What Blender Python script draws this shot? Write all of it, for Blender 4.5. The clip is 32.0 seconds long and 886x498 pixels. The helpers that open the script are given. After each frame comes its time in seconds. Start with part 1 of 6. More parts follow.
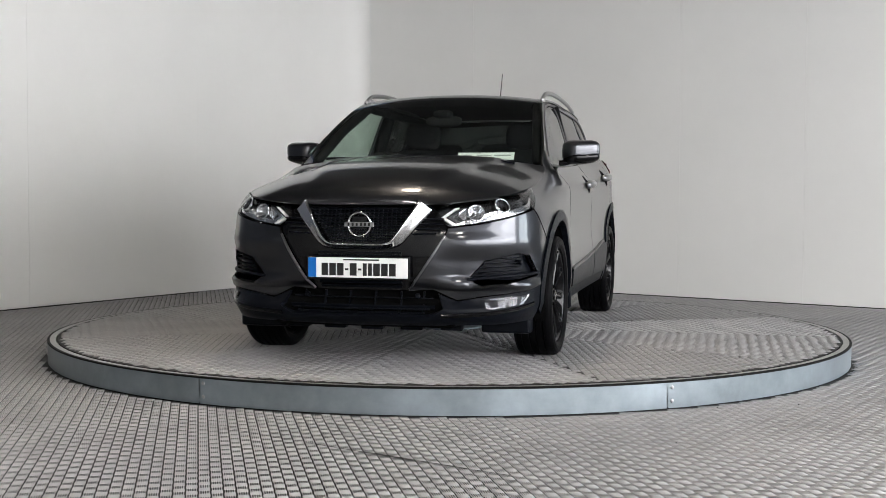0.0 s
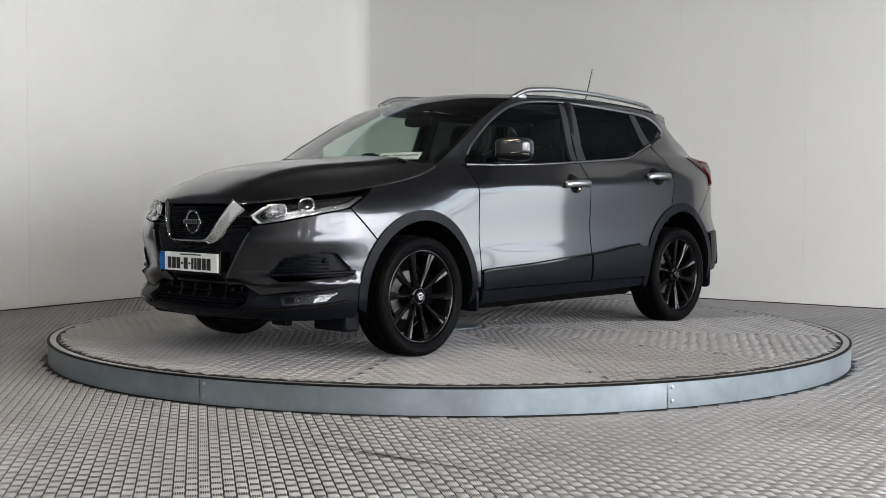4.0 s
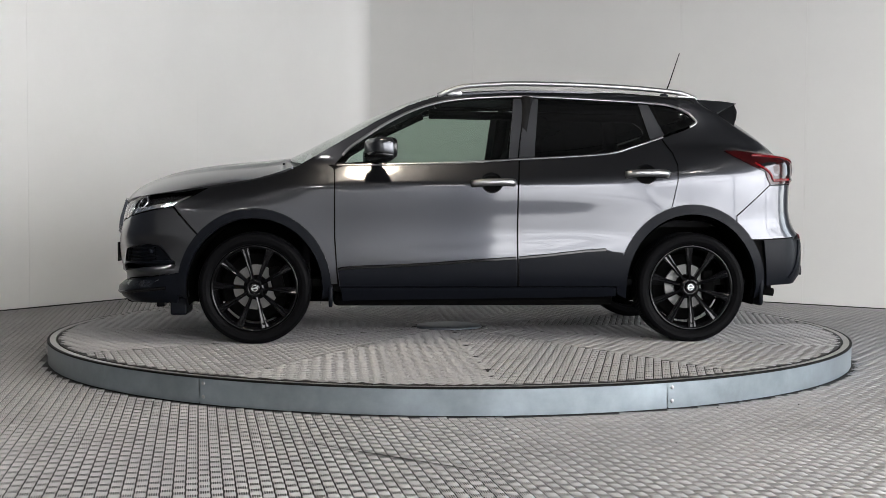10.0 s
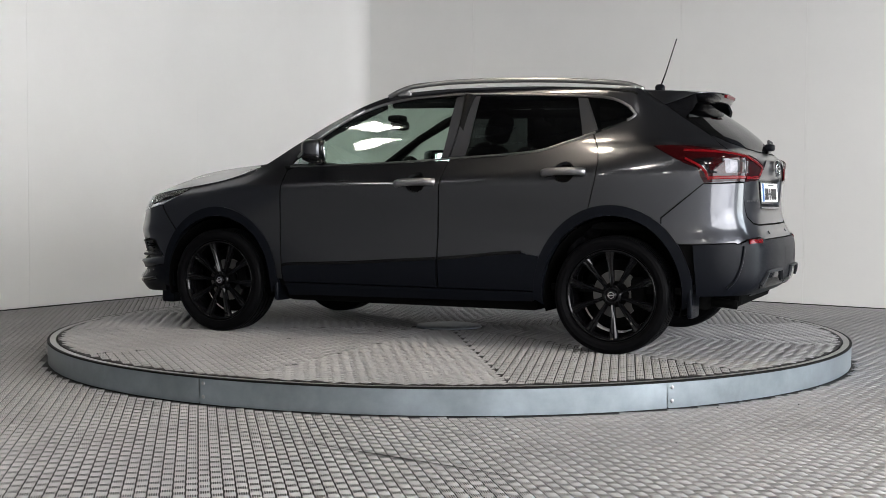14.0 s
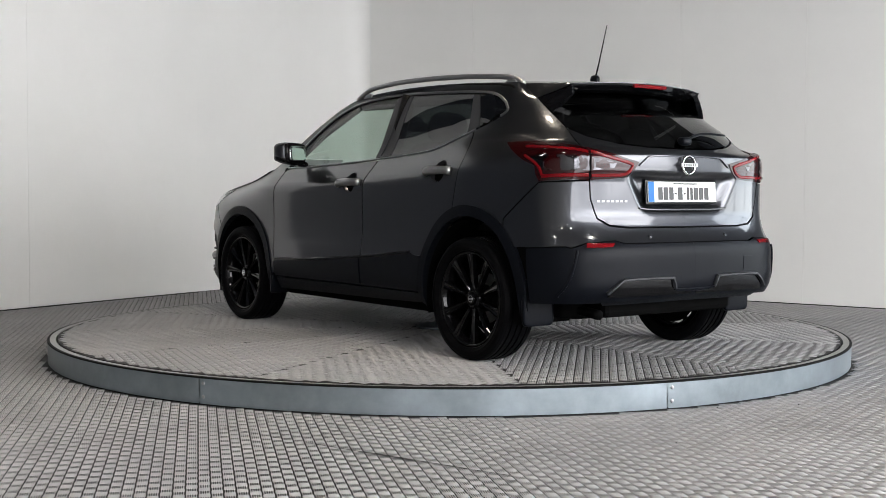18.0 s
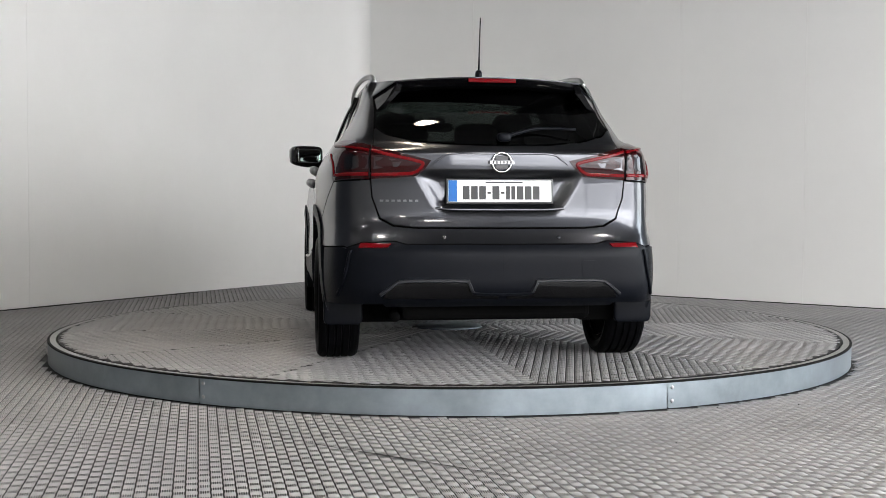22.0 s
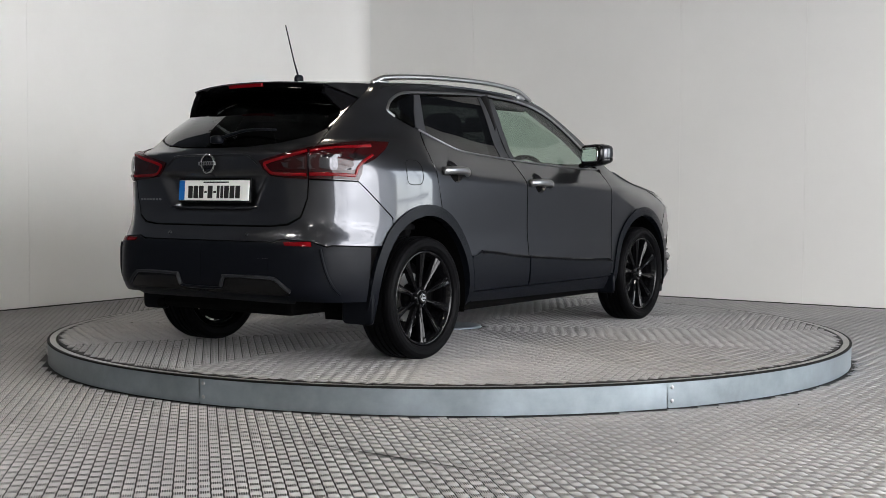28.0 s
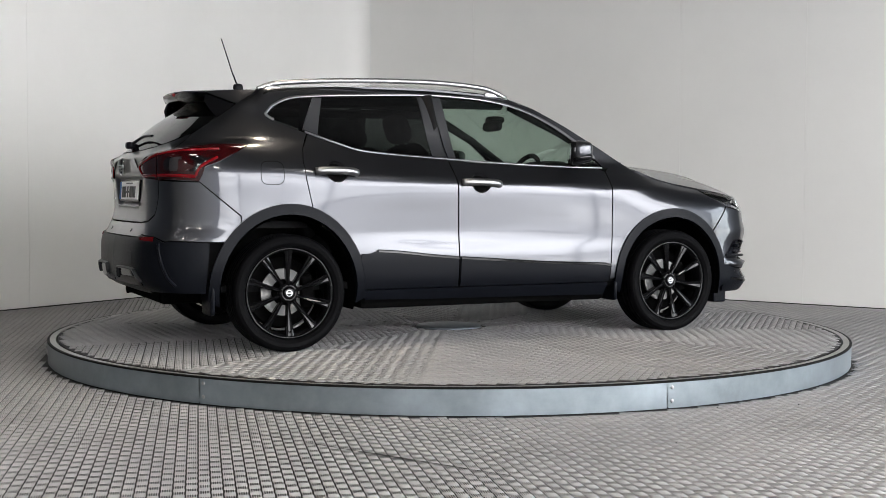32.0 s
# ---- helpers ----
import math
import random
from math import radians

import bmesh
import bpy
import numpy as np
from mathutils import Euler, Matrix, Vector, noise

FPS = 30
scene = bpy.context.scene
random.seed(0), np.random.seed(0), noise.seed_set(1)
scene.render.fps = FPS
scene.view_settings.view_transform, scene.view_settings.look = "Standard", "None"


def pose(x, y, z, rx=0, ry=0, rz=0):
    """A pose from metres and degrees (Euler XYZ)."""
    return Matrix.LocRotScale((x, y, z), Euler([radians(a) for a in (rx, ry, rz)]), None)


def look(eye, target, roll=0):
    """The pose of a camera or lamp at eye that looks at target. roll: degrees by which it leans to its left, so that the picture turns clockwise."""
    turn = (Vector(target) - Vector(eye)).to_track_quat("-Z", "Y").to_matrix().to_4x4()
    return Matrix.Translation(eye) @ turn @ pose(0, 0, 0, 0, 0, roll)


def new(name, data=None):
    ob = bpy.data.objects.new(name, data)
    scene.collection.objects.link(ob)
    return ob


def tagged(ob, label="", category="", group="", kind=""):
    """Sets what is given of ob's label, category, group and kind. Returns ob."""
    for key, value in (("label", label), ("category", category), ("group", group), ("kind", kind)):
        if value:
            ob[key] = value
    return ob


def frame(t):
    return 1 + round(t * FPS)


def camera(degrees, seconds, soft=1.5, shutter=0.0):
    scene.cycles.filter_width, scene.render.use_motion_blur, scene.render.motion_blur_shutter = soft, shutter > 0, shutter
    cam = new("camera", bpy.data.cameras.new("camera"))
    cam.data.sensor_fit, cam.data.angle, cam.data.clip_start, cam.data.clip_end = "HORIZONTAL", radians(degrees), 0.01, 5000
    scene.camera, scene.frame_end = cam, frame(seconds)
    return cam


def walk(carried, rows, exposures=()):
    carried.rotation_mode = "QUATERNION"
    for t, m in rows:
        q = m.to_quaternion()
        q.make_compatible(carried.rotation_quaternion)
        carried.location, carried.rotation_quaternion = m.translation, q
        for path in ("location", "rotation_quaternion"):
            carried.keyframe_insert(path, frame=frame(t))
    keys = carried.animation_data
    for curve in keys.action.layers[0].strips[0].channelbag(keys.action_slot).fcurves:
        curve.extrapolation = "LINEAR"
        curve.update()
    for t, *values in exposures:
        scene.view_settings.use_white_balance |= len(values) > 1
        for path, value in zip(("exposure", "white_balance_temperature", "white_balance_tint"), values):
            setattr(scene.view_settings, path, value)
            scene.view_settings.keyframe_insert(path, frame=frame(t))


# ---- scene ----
# Turntable studio: the car and the deck under it turn before a fixed camera.
# World origin: the deck's centre, at the height of its top.
cam = camera(40.39, 32.0, soft=0.85)
view = pose(0.0, -8.167, 0.894, 87.44, 0, 0.2964) @ pose(0, 0, 0, 0, 0, 0.2025)
walk(cam, [(0.0, view), (32.0, view)], exposures=[(0.0, 0.34), (32.0, 0.34)])

FLOOR_Z = -0.139
CORNER = Vector((-1.28, 6.68, 0.0))
ALONG_L = Vector((-0.522, -0.853, 0.0)).normalized()
ALONG_R = Vector((0.809, -0.588, 0.0)).normalized()
ROOM_L, ROOM_R, ROOM_H = 15.0, 14.0, 4.9

# ---------------------------------------------------------------- light
world = bpy.data.worlds.new("world")
scene.world = world
world.use_nodes = True
wn = world.node_tree
sky = wn.nodes.new("ShaderNodeTexSky")
sky.sky_type = "NISHITA"
sky.sun_disc = False
sky.sun_elevation = radians(38)
sky.sun_rotation = radians(120)
wn.links.new(sky.outputs["Color"], wn.nodes["Background"].inputs["Color"])
wn.nodes["Background"].inputs["Strength"].default_value = 0.12


def area_lamp(name, m, sx, sy, watts, colour):
    d = bpy.data.lights.new(name, "AREA")
    d.shape, d.size, d.size_y, d.energy, d.color = "RECTANGLE", sx, sy, watts, colour
    ob = new(name, d)
    ob.matrix_basis = m
    return ob


# ---------------------------------------------------------------- materials
def mat(name, colour, rough=0.5, metal=0.0, coat=0.0, coat_rough=0.03, spec=0.5, vary=0.0, scale=6.0, bump=0.0, bump_scale=60.0,
        rough_vary=0.0, emit=None, power=0.0, trans=0.0, ior=1.45):
    """A principled material with colour, gloss and relief varied by noise in object space."""
    m = bpy.data.materials.new(name)
    m.use_nodes = True
    nt = m.node_tree
    b = nt.nodes["Principled BSDF"]
    i = b.inputs
    i["Base Color"].default_value = (*colour, 1)
    i["Roughness"].default_value = rough
    i["Metallic"].default_value = metal
    i["Coat Weight"].default_value = coat
    i["Coat Roughness"].default_value = coat_rough
    i["Specular IOR Level"].default_value = spec
    i["Transmission Weight"].default_value = trans
    i["IOR"].default_value = ior
    if emit:
        i["Emission Color"].default_value = (*emit, 1)
        i["Emission Strength"].default_value = power
    co = nt.nodes.new("ShaderNodeTexCoord")
    if vary or rough_vary:
        n1 = nt.nodes.new("ShaderNodeTexNoise")
        n1.inputs["Scale"].default_value = scale
        n1.inputs["Detail"].default_value = 8
        n1.inputs["Roughness"].default_value = 0.65
        nt.links.new(co.outputs["Object"], n1.inputs["Vector"])
        if vary:
            r = nt.nodes.new("ShaderNodeMapRange")
            r.inputs["From Min"].default_value, r.inputs["From Max"].default_value = 0.3, 0.7
            r.inputs["To Min"].default_value, r.inputs["To Max"].default_value = 1 - vary, 1 + vary
            nt.links.new(n1.outputs["Fac"], r.inputs["Value"])
            mul = nt.nodes.new("ShaderNodeVectorMath")
            mul.operation = "SCALE"
            mul.inputs[0].default_value = colour
            nt.links.new(r.outputs["Result"], mul.inputs["Scale"])
            nt.links.new(mul.outputs["Vector"], i["Base Color"])
        if rough_vary:
            r2 = nt.nodes.new("ShaderNodeMapRange")
            r2.inputs["From Min"].default_value, r2.inputs["From Max"].default_value = 0.3, 0.7
            r2.inputs["To Min"].default_value, r2.inputs["To Max"].default_value = max(0.02, rough - rough_vary), min(1, rough + rough_vary)
            nt.links.new(n1.outputs["Fac"], r2.inputs["Value"])
            nt.links.new(r2.outputs["Result"], i["Roughness"])
    if bump:
        n2 = nt.nodes.new("ShaderNodeTexNoise")
        n2.inputs["Scale"].default_value = bump_scale
        n2.inputs["Detail"].default_value = 5
        nt.links.new(co.outputs["Object"], n2.inputs["Vector"])
        bp = nt.nodes.new("ShaderNodeBump")
        bp.inputs["Strength"].default_value = bump
        bp.inputs["Distance"].default_value = 0.01
        nt.links.new(n2.outputs["Fac"], bp.inputs["Height"])
        nt.links.new(bp.outputs["Normal"], i["Normal"])
    return m


def clear_glass(name, colour, rough=0.0):
    """A thin pane: tinted see-through with mirror gloss by Fresnel."""
    m = bpy.data.materials.new(name)
    m.use_nodes = True
    nt = m.node_tree
    nt.nodes.remove(nt.nodes["Principled BSDF"])
    tr = nt.nodes.new("ShaderNodeBsdfTransparent")
    tr.inputs["Color"].default_value = (*colour, 1)
    gl = nt.nodes.new("ShaderNodeBsdfGlossy")
    gl.inputs["Roughness"].default_value = rough
    gl.inputs["Color"].default_value = (1, 1, 1, 1)
    lw = nt.nodes.new("ShaderNodeLayerWeight")
    lw.inputs["Blend"].default_value = 0.5
    pw = nt.nodes.new("ShaderNodeMath")
    pw.operation = "POWER"
    pw.inputs[1].default_value = 5.0
    nt.links.new(lw.outputs["Facing"], pw.inputs[0])
    fr = nt.nodes.new("ShaderNodeMath")
    fr.operation = "MULTIPLY_ADD"
    fr.inputs[1].default_value, fr.inputs[2].default_value = 0.90, 0.055
    nt.links.new(pw.outputs[0], fr.inputs[0])
    mx = nt.nodes.new("ShaderNodeMixShader")
    nt.links.new(fr.outputs[0], mx.inputs[0])
    nt.links.new(tr.outputs[0], mx.inputs[1])
    nt.links.new(gl.outputs[0], mx.inputs[2])
    nt.links.new(mx.outputs[0], nt.nodes["Material Output"].inputs["Surface"])
    return m


def outdoors(name, power):
    """A glowing distance: a dull pavement and pale fronts under a bright sky, in blocks of differing brightness."""
    m = bpy.data.materials.new(name)
    m.use_nodes = True
    nt = m.node_tree
    nt.nodes.remove(nt.nodes["Principled BSDF"])
    em = nt.nodes.new("ShaderNodeEmission")
    em.inputs["Color"].default_value = (0.965, 0.97, 1.0, 1)
    co = nt.nodes.new("ShaderNodeTexCoord")
    mp = nt.nodes.new("ShaderNodeMapping")
    mp.inputs["Rotation"].default_value = (0, 0, radians(-58.5))
    mp.inputs["Scale"].default_value = (0.30, 0.30, 1.7)
    nt.links.new(co.outputs["Object"], mp.inputs["Vector"])
    v = nt.nodes.new("ShaderNodeTexVoronoi")
    v.distance = "CHEBYCHEV"
    v.inputs["Scale"].default_value = 1.0
    nt.links.new(mp.outputs["Vector"], v.inputs["Vector"])
    n = nt.nodes.new("ShaderNodeTexNoise")
    n.inputs["Scale"].default_value = 2.2
    n.inputs["Detail"].default_value = 3
    nt.links.new(mp.outputs["Vector"], n.inputs["Vector"])
    add = nt.nodes.new("ShaderNodeMath")
    nt.links.new(v.outputs["Color"], add.inputs[0])
    nt.links.new(n.outputs["Fac"], add.inputs[1])
    r = nt.nodes.new("ShaderNodeMapRange")
    r.inputs["From Min"].default_value, r.inputs["From Max"].default_value = 0.4, 1.5
    r.inputs["To Min"].default_value, r.inputs["To Max"].default_value = 0.42 * power, 1.75 * power
    nt.links.new(add.outputs[0], r.inputs["Value"])
    xyz = nt.nodes.new("ShaderNodeSeparateXYZ")
    nt.links.new(co.outputs["Object"], xyz.inputs["Vector"])
    g = nt.nodes.new("ShaderNodeMapRange")
    g.inputs["From Min"].default_value, g.inputs["From Max"].default_value = 0.5, 3.0
    g.inputs["To Min"].default_value, g.inputs["To Max"].default_value = 0.60, 1.15
    nt.links.new(xyz.outputs["Z"], g.inputs["Value"])
    far = nt.nodes.new("ShaderNodeMapRange")
    far.inputs["From Min"].default_value, far.inputs["From Max"].default_value = -13.5, -3.0
    far.inputs["To Min"].default_value, far.inputs["To Max"].default_value = 0.98, 1.14
    nt.links.new(xyz.outputs["Y"], far.inputs["Value"])
    low = nt.nodes.new("ShaderNodeMath")
    low.operation = "MULTIPLY"
    nt.links.new(r.outputs["Result"], low.inputs[0])
    nt.links.new(g.outputs["Result"], low.inputs[1])
    both = nt.nodes.new("ShaderNodeMath")
    both.operation = "MULTIPLY"
    nt.links.new(low.outputs[0], both.inputs[0])
    nt.links.new(far.outputs["Result"], both.inputs[1])
    nt.links.new(both.outputs[0], em.inputs["Strength"])
    nt.links.new(em.outputs[0], nt.nodes["Material Output"].inputs["Surface"])
    return m


M_WALL = mat("painted_panel", (0.73, 0.722, 0.70), 0.55, vary=0.03, scale=0.8, bump=0.06, bump_scale=25)
M_BAY = mat("blue_grey_unseen_wall", (0.055, 0.062, 0.075), 0.7, vary=0.15, scale=1.5)
M_BACK = mat("grey_workshop_wall", (0.46, 0.457, 0.45), 0.7, vary=0.15, scale=1.5)
M_CEIL = mat("ceiling_dark", (0.06, 0.06, 0.06), 0.8, vary=0.2, scale=1.5)
# Near-black plate base: dirt and shade between the lugs, both put into its colour.
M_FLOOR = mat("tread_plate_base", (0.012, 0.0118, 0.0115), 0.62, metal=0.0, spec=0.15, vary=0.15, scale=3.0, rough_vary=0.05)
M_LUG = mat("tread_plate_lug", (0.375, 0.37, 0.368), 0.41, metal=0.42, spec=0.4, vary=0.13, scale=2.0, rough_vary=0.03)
M_GALV = mat("galvanised_sheet", (0.235, 0.268, 0.292), 0.40, metal=0.75, vary=0.32, scale=2.2, rough_vary=0.08)
M_RIMTOP = mat("galvanised_rim", (0.34, 0.34, 0.33), 0.45, metal=0.7, vary=0.15, scale=5.0)
M_BLACKGAP = mat("black_seal_and_gap", (0.007, 0.007, 0.007), 0.7, spec=0.1)
M_SMOKE = mat("smoked_lamp_reflector", (0.06, 0.06, 0.064), 0.10, metal=1.0)
M_PAINT = mat("grey_metallic_paint", (0.042, 0.0435, 0.0495), 0.275, metal=0.92, coat=0.8, coat_rough=0.05, vary=0.06, scale=900)
M_CLAD = mat("black_grained_plastic", (0.0040, 0.0047, 0.0068), 0.31, spec=0.085, vary=0.1, scale=40, bump=0.08, bump_scale=600)
M_GLOSSBLK = mat("gloss_black_plastic", (0.003, 0.003, 0.0035), 0.07, spec=0.32)
M_PILLAR = mat("satin_dark_pillar_trim", (0.018, 0.019, 0.022), 0.38, spec=0.35)
M_SHELL = mat("dark_underseal", (0.003, 0.003, 0.003), 0.8, spec=0.02)
M_CHROME = mat("chrome", (0.78, 0.78, 0.79), 0.08, metal=1.0)
M_DLO = mat("polished_window_trim", (0.23, 0.23, 0.235), 0.28, metal=1.0)
M_SATIN = mat("satin_aluminium", (0.36, 0.36, 0.365), 0.34, metal=1.0)
M_TYRE = mat("tyre_rubber", (0.003, 0.003, 0.0034), 0.42, spec=0.03, vary=0.2, scale=30, bump=0.1, bump_scale=200)
M_RIM = mat("gloss_black_alloy", (0.003, 0.003, 0.0035), 0.06, spec=0.28)
M_HANDLE = mat("satin_grey_handle", (0.30, 0.30, 0.31), 0.30, metal=0.95)
M_DISC = mat("brake_steel", (0.15, 0.148, 0.145), 0.42, metal=1.0, vary=0.1, scale=20)
M_GLASS = clear_glass("clear_green_glass", (0.66, 0.76, 0.70))
M_PRIVACY = clear_glass("dark_privacy_glass", (0.045, 0.05, 0.05))
M_LENS = clear_glass("clear_lamp_lens", (0.92, 0.93, 0.94))
M_RED = mat("red_lamp_lens", (0.115, 0.002, 0.004), 0.12, spec=0.25)
M_DKRED = mat("dark_red_lamp_lens", (0.018, 0.001, 0.0015), 0.07, spec=0.35)
M_REFLECTOR = mat("lamp_reflector", (0.82, 0.82, 0.83), 0.22, metal=1.0)
M_HOUSING = mat("smoked_lamp_housing", (0.085, 0.086, 0.09), 0.24, metal=0.9, vary=0.2, scale=14)
M_PLATE = mat("plate_white", (0.80, 0.80, 0.78), 0.35)
M_BLUE = mat("plate_blue", (0.010, 0.12, 0.40), 0.4, spec=0.25)
M_INK = mat("plate_black", (0.01, 0.01, 0.01), 0.4)
M_TRIM = mat("dark_cabin_trim", (0.006, 0.006, 0.0065), 0.65, spec=0.1, vary=0.2, scale=30)
M_FABRIC = mat("black_seat_fabric", (0.009, 0.009, 0.010), 0.85, spec=0.1, vary=0.25, scale=120, bump=0.2, bump_scale=300)
M_LIGHT = mat("lamp_diffuser", (0.9, 0.9, 0.9), 0.5, emit=(1.0, 0.955, 0.88), power=68.0)
M_WARM = mat("lamp_diffuser_warm", (0.9, 0.88, 0.8), 0.5, emit=(1.0, 0.86, 0.66), power=70.0)
M_PAPER = mat("white_paper", (0.78, 0.79, 0.78), 0.6, vary=0.08, scale=60)
M_FRAME = mat("window_frame_grey", (0.30, 0.31, 0.32), 0.45, vary=0.1)


# ---------------------------------------------------------------- building helpers
def bm_object(name, bm, material, parent=None, smooth=False, label=""):
    me = bpy.data.meshes.new(name)
    bm.to_mesh(me)
    bm.free()
    for m in (material if isinstance(material, (list, tuple)) else [material]):
        me.materials.append(m)
    if smooth:
        me.shade_smooth()
    ob = new(name, me)
    if parent is not None:
        ob.parent = parent
    return tagged(ob, label)


def part(name, bm, material, parent, label="", smooth=False):
    return bm_object(name, bm, material, parent, smooth, label)


def raw_object(name, verts, faces, material, parent=None, smooth=False, label="", normals=None):
    me = bpy.data.meshes.new(name)
    me.from_pydata(verts, [], faces)
    me.materials.append(material)
    if smooth or normals is not None:
        me.shade_smooth()
    if normals is not None:
        me.normals_split_custom_set_from_vertices(normals)
    ob = new(name, me)
    if parent is not None:
        ob.parent = parent
    return tagged(ob, label)


def empty(name, label, category, group="", m=None):
    ob = new(name)
    ob.empty_display_size = 0.2
    if m is not None:
        ob.matrix_basis = m
    return tagged(ob, label, category, group)


def box(bm, cx, cy, cz, sx, sy, sz, bevel=0.0, m=None, segments=2):
    """A box, its edges rounded by bevel, added to bm."""
    t = Matrix.LocRotScale((cx, cy, cz), None, (sx, sy, sz))
    made = bmesh.ops.create_cube(bm, size=1.0, matrix=(m @ t if m is not None else t))
    if bevel:
        edges = list({e for v in made["verts"] for e in v.link_edges})
        bmesh.ops.bevel(bm, geom=edges, offset=bevel, segments=segments, affect="EDGES", profile=0.5)
    return bm


def boxed(*a, **k):
    return box(bmesh.new(), *a, **k)


def lathe(profile, steps=48, axis="Y", closed=False):
    """A bmesh turned round an axis from (radius, along) pairs."""
    bm = bmesh.new()
    rings = []
    for r, h in profile:
        ring = []
        for k in range(steps):
            a = 2 * math.pi * k / steps
            c, s = r * math.cos(a), r * math.sin(a)
            ring.append(bm.verts.new((c, h, s) if axis == "Y" else (c, s, h)))
        rings.append(ring)
    pairs = list(zip(rings, rings[1:])) + ([(rings[-1], rings[0])] if closed else [])
    for a, b in pairs:
        for k in range(steps):
            bm.faces.new((a[k], a[(k + 1) % steps], b[(k + 1) % steps], b[k]))
    if not closed:
        for ring, (r, h) in ((rings[0], profile[0]), (rings[-1], profile[-1])):
            if r > 1e-4:
                bm.faces.new(ring)
    bmesh.ops.recalc_face_normals(bm, faces=bm.faces)
    return bm


def tube(points, radius, steps=8, taper=1.0, squash=1.0):
    """A round bar along points."""
    bm = bmesh.new()
    pts = [Vector(p) for p in points]
    rings = []
    for k, p in enumerate(pts):
        d = (pts[min(k + 1, len(pts) - 1)] - pts[max(k - 1, 0)]).normalized()
        side = d.cross(Vector((0, 0, 1)))
        side = side.normalized() if side.length > 1e-3 else Vector((1, 0, 0))
        up = side.cross(d).normalized()
        r = radius * (1 + (taper - 1) * k / max(1, len(pts) - 1))
        rings.append([bm.verts.new(p + side * r * math.cos(2 * math.pi * j / steps) + up * r * squash * math.sin(2 * math.pi * j / steps)) for j in range(steps)])
    for a, b in zip(rings, rings[1:]):
        for j in range(steps):
            bm.faces.new((a[j], a[(j + 1) % steps], b[(j + 1) % steps], b[j]))
    bm.faces.new(rings[0])
    bm.faces.new(rings[-1])
    bmesh.ops.recalc_face_normals(bm, faces=bm.faces)
    return bm


def blob(centre, size, e1=0.5, e2=0.5, nu=20, nv=14, m=None, shape=None):
    """A rounded block (superellipsoid)."""
    bm = bmesh.new()
    pw = lambda c, e: math.copysign(abs(c) ** e, c)
    rows = []
    for i in range(nv + 1):
        f = -math.pi / 2 + math.pi * i / nv
        row = []
        for j in range(nu):
            w = 2 * math.pi * j / nu
            p = [size[0] / 2 * pw(math.cos(f), e1) * pw(math.cos(w), e2), size[1] / 2 * pw(math.cos(f), e1) * pw(math.sin(w), e2), size[2] / 2 * pw(math.sin(f), e1)]
            if shape:
                p = shape(*p)
            row.append(bm.verts.new(Vector(p) + Vector(centre)))
        rows.append(row)
    for a, b in zip(rows, rows[1:]):
        for j in range(nu):
            bm.faces.new((a[j], a[(j + 1) % nu], b[(j + 1) % nu], b[j]))
    bmesh.ops.remove_doubles(bm, verts=bm.verts, dist=1e-6)
    bmesh.ops.recalc_face_normals(bm, faces=bm.faces)
    if m is not None:
        bmesh.ops.transform(bm, matrix=m, verts=bm.verts)
    return bm


def curve_of(pairs):
    """A smooth function through (x, value) pairs (monotone cubic)."""
    pairs = sorted(pairs)
    xs = np.array([p[0] for p in pairs], float)
    ys = np.array([p[1] for p in pairs], float)
    h = np.diff(xs)
    d = np.diff(ys) / h
    m = np.zeros(len(xs))
    for k in range(1, len(xs) - 1):
        if d[k - 1] * d[k] > 0:
            w1, w2 = 2 * h[k] + h[k - 1], h[k] + 2 * h[k - 1]
            m[k] = (w1 + w2) / (w1 / d[k - 1] + w2 / d[k])
    m[0], m[-1] = d[0], d[-1]

    def f(x):
        x = min(max(x, xs[0]), xs[-1])
        k = min(max(int(np.searchsorted(xs, x)) - 1, 0), len(h) - 1)
        t = (x - xs[k]) / h[k]
        return float(ys[k] * (1 + 2 * t) * (1 - t) ** 2 + m[k] * h[k] * t * (1 - t) ** 2 + ys[k + 1] * t * t * (3 - 2 * t) + m[k + 1] * h[k] * t * t * (t - 1))
    return f


def smooth_path(points, per=6):
    """Catmull-Rom through points of any dimension."""
    p = [np.array(q, float) for q in points]
    p = [2 * p[0] - p[1]] + p + [2 * p[-1] - p[-2]]
    out = []
    for k in range(1, len(p) - 2):
        for j in range(per):
            t = j / per
            a, b, c, d = p[k - 1], p[k], p[k + 1], p[k + 2]
            out.append(0.5 * (2 * b + (c - a) * t + (2 * a - 5 * b + 4 * c - d) * t * t + (3 * b - a - 3 * c + d) * t ** 3))
    out.append(p[-2])
    return out


# ---------------------------------------------------------------- the room
def wall_slab(name, a, b, z0, z1, thick, inward, material, label):
    """An upright wall of that thickness between two points of the plan, its inner face on the line."""
    a, b = Vector(a), Vector(b)
    out = -Vector(inward).normalized() * thick
    bm = bmesh.new()
    low = [a, b, b + out, a + out]
    v0 = [bm.verts.new((p.x, p.y, z0)) for p in low]
    v1 = [bm.verts.new((p.x, p.y, z1)) for p in low]
    bm.faces.new(v0)
    bm.faces.new(v1)
    for k in range(4):
        bm.faces.new((v0[k], v0[(k + 1) % 4], v1[(k + 1) % 4], v1[k]))
    bmesh.ops.recalc_face_normals(bm, faces=bm.faces)
    return tagged(bm_object(name, bm, material), label, kind="structure")


